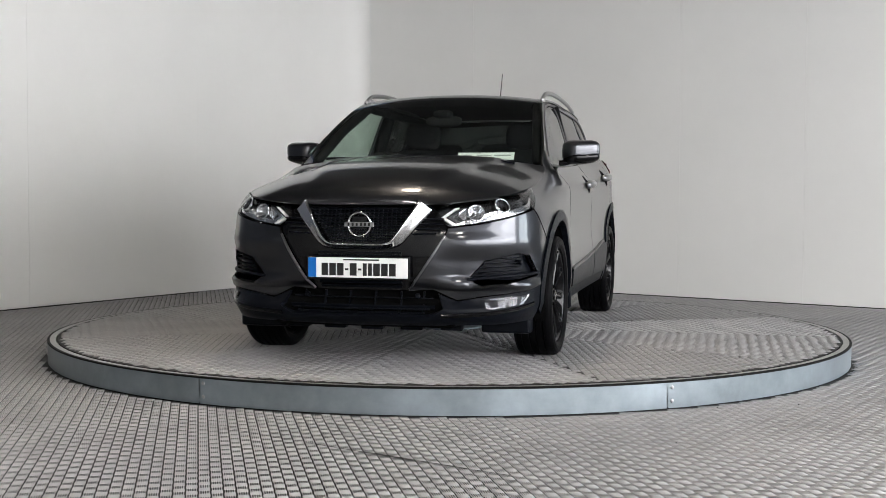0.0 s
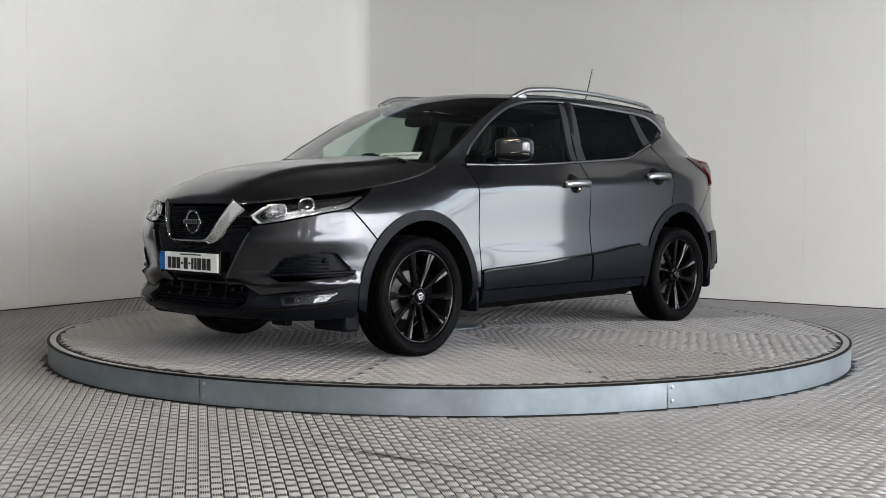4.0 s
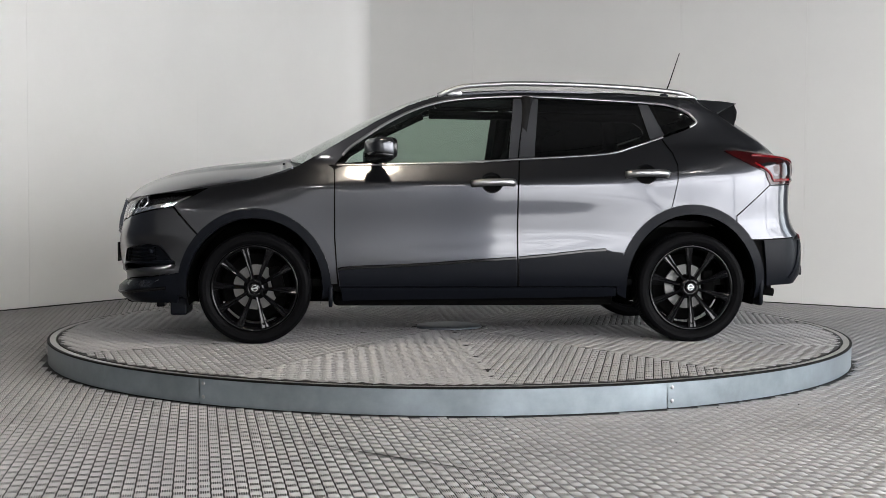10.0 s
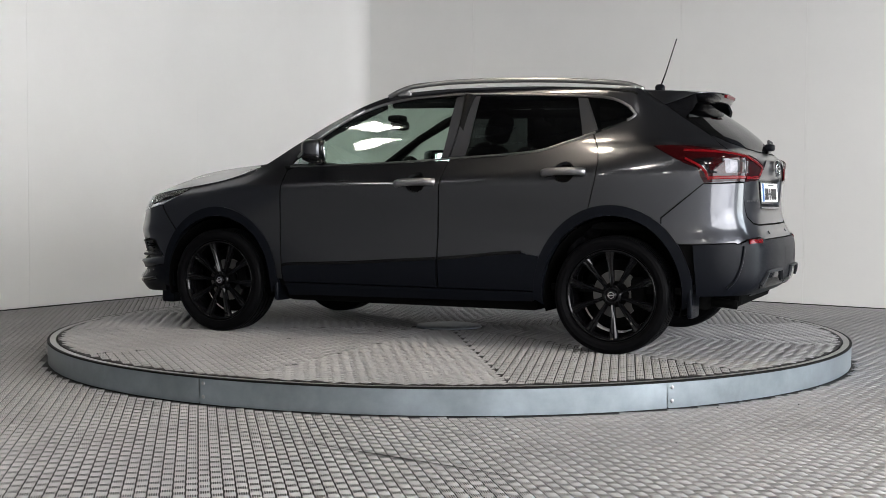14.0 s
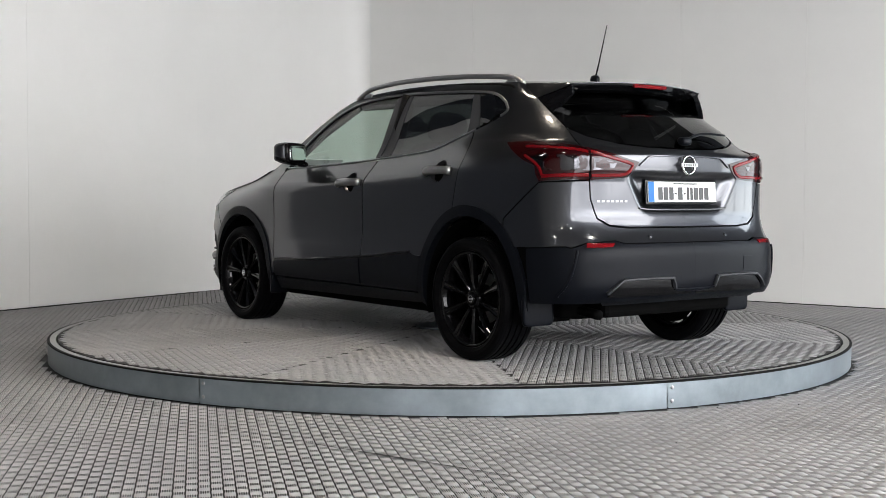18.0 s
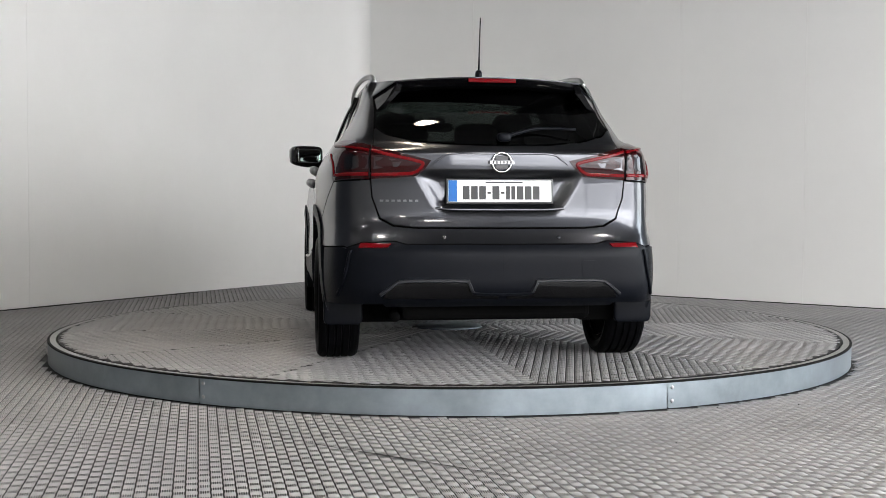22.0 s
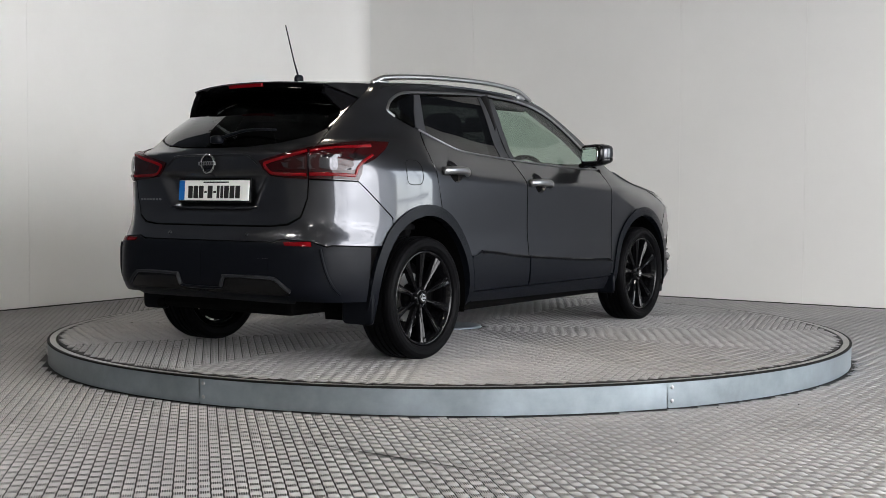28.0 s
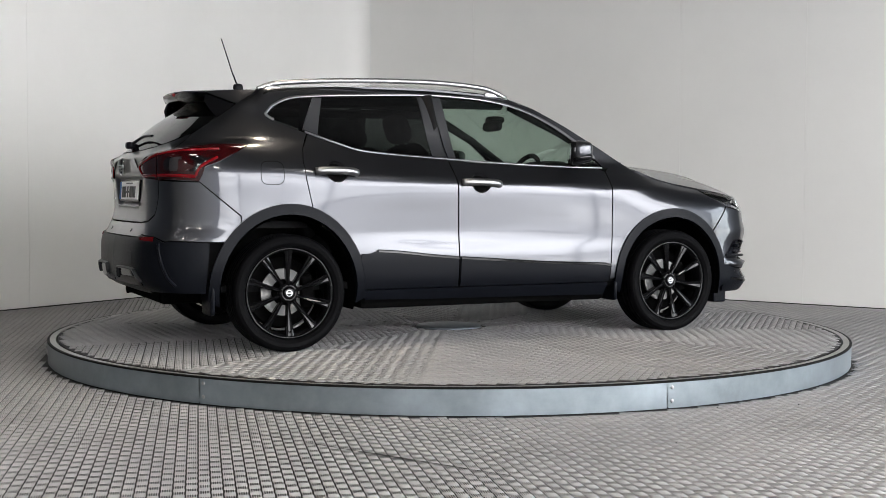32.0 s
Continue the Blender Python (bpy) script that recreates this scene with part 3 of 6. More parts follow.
PLAN = [(2.235, 0.0), (2.225, 0.2), (2.195, 0.4), (2.13, 0.6), (2.05, 0.72), (1.93, 0.80), (1.75, 0.855), (1.5, 0.885), (1.2, 0.893), (0.8, 0.888),
        (0.3, 0.884), (-0.3, 0.884), (-0.9, 0.89), (-1.3, 0.897), (-1.6, 0.883), (-1.8, 0.853), (-1.95, 0.80), (-2.04, 0.70), (-2.082, 0.55), (-2.102, 0.3), (-2.108, 0.0)]
_p = np.array(smooth_path(PLAN, 40))
_d = np.concatenate([[0], np.cumsum(np.hypot(*np.diff(_p, axis=0).T))])
S_END = float(_d[-1])
NS, NZ, Z_LO, Z_HI = 700, 300, 0.12, 1.62
_s = np.linspace(0, S_END, NS)
_bx, _by = np.interp(_s, _d, _p[:, 0]), np.interp(_s, _d, _p[:, 1])
_z = np.linspace(Z_LO, Z_HI, NZ)


def _table(pairs):
    f = curve_of(pairs)
    return np.array([f(z) for z in _z])


def _smooth(a, sigma, axis):
    k = np.arange(-int(3 * sigma), int(3 * sigma) + 1)
    w = np.exp(-0.5 * (k / sigma) ** 2)
    w /= w.sum()
    pad = [(0, 0)] * a.ndim
    pad[axis] = (len(k) // 2, len(k) // 2)
    b = np.pad(a, pad, mode="edge")
    return np.apply_along_axis(lambda v: np.convolve(v, w, mode="valid"), axis, b)


# Height profiles: how far the skin stands out from the plan line.
FRONT = _table([(0.12, -0.30), (0.20, -0.16), (0.235, -0.05), (0.265, -0.005), (0.30, 0.012), (0.335, 0.008), (0.36, -0.04), (0.42, -0.045), (0.46, -0.01), (0.60, 0.0),
                (0.70, -0.012), (0.80, -0.04), (0.85, -0.062), (0.90, -0.11), (1.0, -0.30), (1.62, -0.9)])
REAR = _table([(0.12, -0.35), (0.28, -0.16), (0.34, -0.04), (0.39, 0.012), (0.45, 0.026), (0.58, 0.026), (0.645, 0.012), (0.68, -0.012), (0.74, -0.04), (0.82, -0.056), (0.95, -0.052),
               (1.06, -0.042), (1.11, -0.044), (1.16, -0.075), (1.215, -0.19), (1.27, -0.280), (1.315, -0.340), (1.40, -0.425), (1.47, -0.475), (1.53, -0.52), (1.62, -0.70)])
UPPER = [(1.20, -0.168), (1.34, -0.213), (1.45, -0.252), (1.50, -0.276), (1.54, -0.31), (1.62, -0.45)]
SIDES = [
    (2.30, [(0.12, -0.15), (0.25, -0.04), (0.33, 0.0), (0.8, 0.0), (0.86, -0.03), (0.92, -0.08), (1.0, -0.2), (1.62, -0.7)]),
    (1.63, [(0.12, -0.10), (0.25, -0.03), (0.35, 0.0), (0.5, 0.006), (0.7, 0.0), (0.80, -0.012), (0.86, -0.04), (0.921, -0.095), (0.98, -0.17), (1.1, -0.34), (1.62, -0.8)]),
    (1.35, [(0.12, -0.10), (0.25, -0.03), (0.35, 0.0), (0.5, 0.008), (0.75, 0.004), (0.84, -0.008), (0.90, -0.04), (0.95, -0.085), (1.0, -0.14), (1.1, -0.25), (1.62, -0.7)]),
    (1.00, [(0.12, -0.10), (0.25, -0.045), (0.33, -0.01), (0.42, 0.0), (0.7, -0.008), (0.86, -0.006), (0.935, -0.008), (0.948, -0.014), (0.98, -0.040), (1.02, -0.074), (1.06, -0.112), (1.10, -0.14)] + UPPER),
    (0.30, [(0.12, -0.10), (0.25, -0.05), (0.33, -0.014), (0.42, 0.002), (0.50, 0.004), (0.555, 0.0), (0.62, -0.010), (0.72, -0.013), (0.82, -0.011), (0.90, -0.009), (0.955, -0.010), (0.966, -0.016), (1.0, -0.043), (1.05, -0.084), (1.10, -0.126)] + UPPER),
    (-0.60, [(0.12, -0.10), (0.25, -0.05), (0.33, -0.014), (0.42, 0.002), (0.52, 0.004), (0.60, -0.003), (0.68, -0.011), (0.78, -0.010), (0.90, -0.006), (0.978, -0.006), (0.990, -0.012), (1.02, -0.034), (1.06, -0.066), (1.12, -0.116)] + UPPER),
    (-1.30, [(0.12, -0.10), (0.25, -0.03), (0.35, 0.0), (0.5, 0.010), (0.75, 0.006), (0.88, 0.003), (0.98, 0.0), (1.03, -0.006), (1.045, -0.012), (1.10, -0.046), (1.162, -0.092), (1.22, -0.145)] + UPPER[1:]),
    (-1.75, [(0.12, -0.12), (0.25, -0.03), (0.35, 0.0), (0.5, 0.010), (0.62, 0.004), (0.75, -0.014), (0.90, -0.018), (1.0, -0.022), (1.08, -0.036), (1.15, -0.068), (1.22, -0.135), (1.34, -0.212), (1.45, -0.262), (1.50, -0.292), (1.62, -0.46)]),
    (-2.30, [(0.12, -0.15), (0.25, -0.05), (0.35, 0.0), (0.5, 0.010), (0.62, 0.0), (0.75, -0.03), (0.90, -0.035), (1.08, -0.04), (1.15, -0.068), (1.22, -0.13), (1.34, -0.212), (1.45, -0.272), (1.62, -0.48)]),
]
_sx = np.array([s[0] for s in SIDES])[::-1]
_st = np.array([_table(s[1]) for s in SIDES])[::-1]
_tx, _ty = np.gradient(_bx), np.gradient(_by)
_len = np.hypot(_tx, _ty)
_nx, _ny = _ty / _len, -_tx / _len
_side = np.stack([np.interp(_bx, _sx, _st[:, j]) for j in range(NZ)], 1)
_side = _smooth(_side, 12, 0)
_wf, _wr, _ws = np.where(_nx > 0, _nx, 0) ** 2, np.where(_nx < 0, _nx, 0) ** 2, _ny ** 2
_off = _wf[:, None] * FRONT + _wr[:, None] * REAR + _ws[:, None] * _side
_off = _smooth(_off, 1.3, 1)
SKIN = np.stack([_bx[:, None] + _nx[:, None] * _off, _by[:, None] + _ny[:, None] * _off, np.broadcast_to(_z, (NS, NZ))], -1)

# The raked tail: above the lamps the flank turns in to the rear pillar, and the rear window bows out behind it.
_xe = curve_of([(1.10, -1.97), (1.145, -1.916), (1.244, -1.80), (1.34, -1.655), (1.416, -1.55), (1.50, -1.43), (1.62, -1.42)])
_ye = curve_of([(1.10, 0.64), (1.145, 0.628), (1.244, 0.618), (1.34, 0.604), (1.416, 0.601), (1.50, 0.568), (1.62, 0.52)])
_xc = curve_of([(1.10, -2.064), (1.15, -2.040), (1.226, -1.986), (1.307, -1.893), (1.379, -1.789), (1.426, -1.72), (1.50, -1.61), (1.62, -1.44)])


def _s_of(value, table, keep):
    return float(np.interp(-value, -table[keep], _s[keep]))


_flank, _tail = abs(_by) > 0.45, _bx < -1.5
S_A, S_0, S_E, S_3 = _s_of(-1.2, _bx, _flank), _s_of(-1.38, _bx, _flank), _s_of(0.66, _by, _tail), _s_of(0.35, _by, _tail)
_k = _s >= S_0
for _j in range(NZ):
    _zj = float(_z[_j])
    if _zj <= 1.10:
        continue
    _pa, _p0 = [SKIN[int(v / S_END * (NS - 1)), _j].copy() for v in (S_A, S_0)]
    _x1, _y1, _x2 = _xe(_zj), _ye(_zj), _xc(_zj)
    _ss = [S_A, S_0, (S_0 + S_E) / 2, S_E, S_3, S_END, 2 * S_END - S_3]
    _fx = curve_of(list(zip(_ss, [_pa[0], _p0[0], (_p0[0] + _x1) / 2 - 0.02, _x1, _x2 + 0.26 * (_x1 - _x2), _x2, _x2 + 0.26 * (_x1 - _x2)])))
    _fy = curve_of(list(zip(_ss, [_pa[1], _p0[1], (_p0[1] + _y1) / 2 + max(0.003, 0.11 * (1.46 - _zj)), _y1, 0.34, 0.0, -0.34])))
    _q = _s[_k]
    _z0 = np.interp(_q, [S_0, S_E], [1.18, 1.10])
    _w = np.clip((_zj - _z0) / 0.06, 0, 1)
    _w = _w * _w * (3 - 2 * _w)
    SKIN[_k, _j, 0] += _w * (np.array([_fx(v) for v in _q]) - SKIN[_k, _j, 0])
    SKIN[_k, _j, 1] += _w * (np.array([_fy(v) for v in _q]) - SKIN[_k, _j, 1])
_gs, _gz = np.gradient(SKIN, axis=0), np.gradient(SKIN, axis=1)
NORM = np.cross(_gs, _gz)
NORM /= np.linalg.norm(NORM, axis=2, keepdims=True)


def at(table, s, z):
    a = np.clip(np.asarray(s) / S_END * (NS - 1), 0, NS - 1.001)
    b = np.clip((np.asarray(z) - Z_LO) / (Z_HI - Z_LO) * (NZ - 1), 0, NZ - 1.001)
    i, j = a.astype(int), b.astype(int)
    f, g = (a - i)[:, None], (b - j)[:, None]
    return table[i, j] * (1 - f) * (1 - g) + table[i + 1, j] * f * (1 - g) + table[i, j + 1] * (1 - f) * g + table[i + 1, j + 1] * f * g


def sx(x, z):
    """A point of the flank by its x, as (s, z)."""
    k = (abs(_by) > 0.45)
    return (float(np.interp(-x, -_bx[k], _s[k])), z)


def fy(y, z):
    """A point of the nose by its y."""
    k = (_bx > 1.5)
    return (float(np.interp(y, _by[k], _s[k])), z)


def ry(y, z):
    """A point of the tail by its y."""
    k = (_bx < -1.5)
    return (float(np.interp(-y, -_by[k], _s[k])), z)


def inside_poly(pts, poly):
    x, y = pts[:, 0], pts[:, 1]
    px, py = poly[:, 0], poly[:, 1]
    ok = np.zeros(len(pts), bool)
    j = len(poly) - 1
    for i in range(len(poly)):
        hit = ((py[i] > y) != (py[j] > y)) & (x < (px[j] - px[i]) * (y - py[i]) / (py[j] - py[i] + 1e-12) + px[i])
        ok ^= hit
        j = i
    return ok


def edge_gap(pts, poly):
    best = np.full(len(pts), 9.0)
    for i in range(len(poly)):
        a, b = poly[i - 1], poly[i]
        d = b - a
        t = np.clip(((pts - a) @ d) / (d @ d + 1e-12), 0, 1)
        best = np.minimum(best, np.hypot(*(pts - a - t[:, None] * d).T))
    return best


def densify(poly, step):
    out = []
    for i in range(len(poly)):
        a, b = np.array(poly[i - 1], float), np.array(poly[i], float)
        n = max(1, int(np.hypot(*(b - a)) / step))
        out += [a + (b - a) * k / n for k in range(n)]
    return np.array(out)


def shrink(poly, d):
    """The polygon with every side moved inwards by d (kept open at the car's middle)."""
    p = np.array(poly, float)
    area = 0.5 * np.sum(p[:, 0] * np.roll(p[:, 1], -1) - np.roll(p[:, 0], -1) * p[:, 1])
    sign = 1 if area > 0 else -1
    out = []
    n = len(p)
    for i in range(n):
        a, b, c = p[i - 1], p[i], p[(i + 1) % n]
        e1, e2 = (b - a) / (np.hypot(*(b - a)) + 1e-9), (c - b) / (np.hypot(*(c - b)) + 1e-9)
        n1, n2 = sign * np.array((-e1[1], e1[0])), sign * np.array((-e2[1], e2[0]))
        m = n1 + n2
        m = m / max(0.35, (m @ m) / 2)
        q = b + m * d
        if b[0] < 1e-3 or b[0] > S_END - 1e-3:
            q[0] = b[0]
        out.append(q)
    return np.array(out)


def arch(cx, a, b, lo, front_to_back, n=26):
    """A wheel arch line as flank points, from its foot at height lo over the top to the other foot."""
    out = []
    start = math.asin(max(-1, min(1, (lo - 0.335) / b)))
    for k in range(n + 1):
        w = start + (math.pi - 2 * start) * k / n
        x = cx + a * math.cos(w) * (1 if front_to_back else -1)
        out.append(sx(x, 0.335 + b * math.sin(w)))
    return out


def skin_panel(name, poly, material, parent, label="", out=0.0, gap=0.0015, grid=0.045, thick=0.014, holes=(), side=1, both=False, dish=None):
    """A panel of the car's skin with that outline in (s, z), turned in at its edges. side -1: the car's right; both: two mirrored halves in one mesh."""
    poly = shrink(poly, gap) if gap else np.array(poly, float)
    holes = [shrink(h, -gap) for h in holes]
    loops = [densify(poly, 0.03)] + [densify(h, 0.03) for h in holes]
    lo, hi = poly.min(0), poly.max(0)
    gx, gz = np.meshgrid(np.arange(lo[0] + grid / 2, hi[0], grid), np.arange(lo[1] + grid / 2, hi[1], grid * 0.8))
    inner = np.stack([gx.ravel(), gz.ravel()], 1)
    keep = inside_poly(inner, poly) & (edge_gap(inner, poly) > grid * 0.35)
    for h in holes:
        keep &= ~inside_poly(inner, h) & (edge_gap(inner, h) > grid * 0.35)
    pts = np.concatenate(loops + [inner[keep]])
    edges, start = [], 0
    for l in loops:
        edges += [(start + k, start + (k + 1) % len(l)) for k in range(len(l))]
        start += len(l)
    vs, _, fs, *_ = delaunay_2d_cdt([Vector(p) for p in pts], edges, [], 0, 1e-5)
    q = np.array([tuple(v) for v in vs])
    tri = np.array([tuple(f) for f in fs if len(f) == 3])
    cen = q[tri].mean(1)
    ok = inside_poly(cen, poly)
    for h in holes:
        ok &= ~inside_poly(cen, h)
    tri = tri[ok]
    pos, nor = at(SKIN, q[:, 0], q[:, 1]), at(NORM, q[:, 0], q[:, 1])
    nor /= np.linalg.norm(nor, axis=1, keepdims=True)
    lift = np.full(len(q), out)
    if dish is not None:
        lift = lift + np.array([dish(*p) for p in q])
    top = pos + nor * lift[:, None]
    if dish is not None:
        # the hollow shapes the shading too
        fn = np.cross(top[tri[:, 1]] - top[tri[:, 0]], top[tri[:, 2]] - top[tri[:, 0]])
        if np.sum(fn * nor[tri[:, 0]]) < 0:
            fn = -fn
        vn = np.zeros_like(top)
        for c in range(3):
            np.add.at(vn, tri[:, c], fn)
        vn /= np.linalg.norm(vn, axis=1, keepdims=True) + 1e-12
        moved = np.array([abs(dish(p[0] + 0.012, p[1])) + abs(dish(p[0] - 0.012, p[1])) + abs(dish(p[0], p[1] + 0.012)) + abs(dish(p[0], p[1] - 0.012)) for p in q]) > 1e-5
        nor = np.where(moved[:, None], vn, nor)
    count = {}
    for t in tri:
        for a, b in ((t[0], t[1]), (t[1], t[2]), (t[2], t[0])):
            count[(a, b)] = count.get((a, b), 0) + 1
    rim = [(a, b) for (a, b) in count if (b, a) not in count]
    verts, norms = [tuple(v) for v in top], [tuple(n) for n in nor]
    faces = [tuple(int(i) for i in t) for t in tri]
    if thick:
        for a, b in rim:
            if (q[a, 0] < 2e-3 and q[b, 0] < 2e-3) or (q[a, 0] > S_END - 2e-3 and q[b, 0] > S_END - 2e-3):
                continue
            e = top[b] - top[a]
            w = np.cross(e, nor[a])
            w = w / (np.linalg.norm(w) + 1e-12)
            k = len(verts)
            verts += [tuple(top[a]), tuple(top[b]), tuple(top[b] - nor[b] * thick), tuple(top[a] - nor[a] * thick)]
            norms += [tuple(w)] * 4
            faces.append((k + 1, k, k + 3, k + 2))
    # winding: make the panel face outwards
    if np.sum(np.cross(top[tri[:, 1]] - top[tri[:, 0]], top[tri[:, 2]] - top[tri[:, 0]]) * nor[tri[:, 0]]) < 0:
        faces = [f[::-1] for f in faces]
    if side < 0 or both:
        mv = [(x, -y, z) for x, y, z in verts]
        mn = [(x, -y, z) for x, y, z in norms]
        mf = [f[::-1] for f in faces]
        if both:
            k = len(verts)
            verts, norms, faces = verts + mv, norms + mn, faces + [tuple(i + k for i in f) for f in mf]
        else:
            verts, norms, faces = mv, mn, mf
    ob = raw_object(name, verts, faces, material, parent, label=label, normals=norms)
    if material == M_PAINT:
        # the turned-in edge is coloured black for the shade in the seam
        ob.data.materials.append(M_BLACKGAP)
        ob.data.polygons.foreach_set("material_index", np.array([1 if len(f) == 4 else 0 for f in faces], np.int32))
    return ob


def skin_strip(name, path, width, material, parent, side=1, height=0.006, out=0.0, label="", both=False):
    """A raised moulding along a line of the skin."""
    p = np.array(smooth_path(path, 5))
    pos, nor = at(SKIN, p[:, 0], p[:, 1]), at(NORM, p[:, 0], p[:, 1])
    tan = np.gradient(pos, axis=0)
    tan /= np.linalg.norm(tan, axis=1, keepdims=True)
    acr = np.cross(nor, tan)
    verts, faces = [], []
    for sg in ((1, -1) if both else (side,)):
        k0 = len(verts)
        prof = ((-0.5, -0.003), (-0.5, height * 0.6), (-0.25, height), (0.25, height), (0.5, height * 0.6), (0.5, -0.003))
        for i in range(len(p)):
            for a, h in prof:
                v = pos[i] + acr[i] * a * width + nor[i] * (h + out)
                verts.append((v[0], v[1] * sg, v[2]))
        n = len(prof)
        for i in range(len(p) - 1):
            for j in range(n - 1):
                f = (k0 + i * n + j, k0 + i * n + j + 1, k0 + (i + 1) * n + j + 1, k0 + (i + 1) * n + j)
                faces.append(f[::-1] if sg > 0 else f)
        faces.append(tuple(range(k0, k0 + n)))
        faces.append(tuple(range(k0 + (len(p) - 1) * n, k0 + len(p) * n))[::-1])
    return raw_object(name, verts, faces, material, parent, smooth=False, label=label)


def grid_panel(name, rows, material, parent, label="", thick=0.012, smooth=True):
    """A sheet through rows of points, turned in at its rim."""
    bm = bmesh.new()
    vs = [[bm.verts.new(p) for p in r] for r in rows]
    for a, b in zip(vs, vs[1:]):
        for j in range(len(a) - 1):
            quad = [a[j], a[j + 1], b[j + 1], b[j]]
            if len({tuple(round(c, 5) for c in v.co) for v in quad}) > 2:
                bm.faces.new(quad)
    bmesh.ops.remove_doubles(bm, verts=bm.verts, dist=1e-5)
    bmesh.ops.recalc_face_normals(bm, faces=bm.faces)
    up = sum((f.normal.z * f.calc_area() for f in bm.faces))
    if up < 0:
        bmesh.ops.reverse_faces(bm, faces=bm.faces)
    if thick:
        rim = [e for e in bm.edges if e.is_boundary]
        bm.normal_update()
        down = {v: v.normal.copy() for e in rim for v in e.verts}
        ext = bmesh.ops.extrude_edge_only(bm, edges=rim)
        nv = [v for v in ext["geom"] if isinstance(v, bmesh.types.BMVert)]
        for v in nv:
            near = min(down, key=lambda o: (o.co - v.co).length)
            v.co -= down[near] * thick
        for e in rim:
            e.smooth = False
    return bm_object(name, bm, material, parent, smooth, label)


# Outlines shared by panels ------------------------------------------------
DLO_LOW = [(0.835, 1.078), (0.517, 1.082), (0.034, 1.10), (-0.275, 1.118), (-0.65, 1.14), (-0.854, 1.16), (-0.989, 1.20), (-1.174, 1.262), (-1.36, 1.322)]
DLO_TIP = [(-1.428, 1.348), (-1.412, 1.372)]
DLO_TOP = [(-1.275, 1.444), (-1.085, 1.472), (-0.654, 1.496), (-0.334, 1.507), (-0.133, 1.502), (0.042, 1.490), (0.217, 1.462), (0.392, 1.403), (0.568, 1.308), (0.745, 1.186)]
ROOF_EDGE = [(1.06, 1.075), (0.93, 1.150), (0.78, 1.240), (0.6, 1.345), (0.4, 1.447), (0.22, 1.512), (0.0, 1.540), (-0.33, 1.552), (-0.8, 1.544), (-1.2, 1.517), (-1.5, 1.480)]
ARCH_F = lambda a, b, lo: arch(1.323, a, b, lo, True)
ARCH_R = lambda a, b, lo: arch(-1.323, a, b, lo, True)
HOOD_EDGE = [(2.195, 0.0, 0.845), (2.185, 0.2, 0.846), (2.15, 0.4, 0.852), (2.06, 0.6, 0.876), (1.95, 0.695, 0.893), (1.80, 0.752, 0.916), (1.66, 0.772, 0.936), (1.5, 0.780, 0.960), (1.35, 0.782, 0.985),
             (1.2, 0.778, 1.025), (1.10, 0.765, 1.062)]


CUPS = ((-0.098, 0.970), (-1.037, 1.027))


def cup_outline(x0, z0):
    return [sx(x0 + 0.066 * math.cos(a), z0 + 0.061 * math.sin(a)) for a in np.linspace(0, 2 * math.pi, 25)[:-1]]


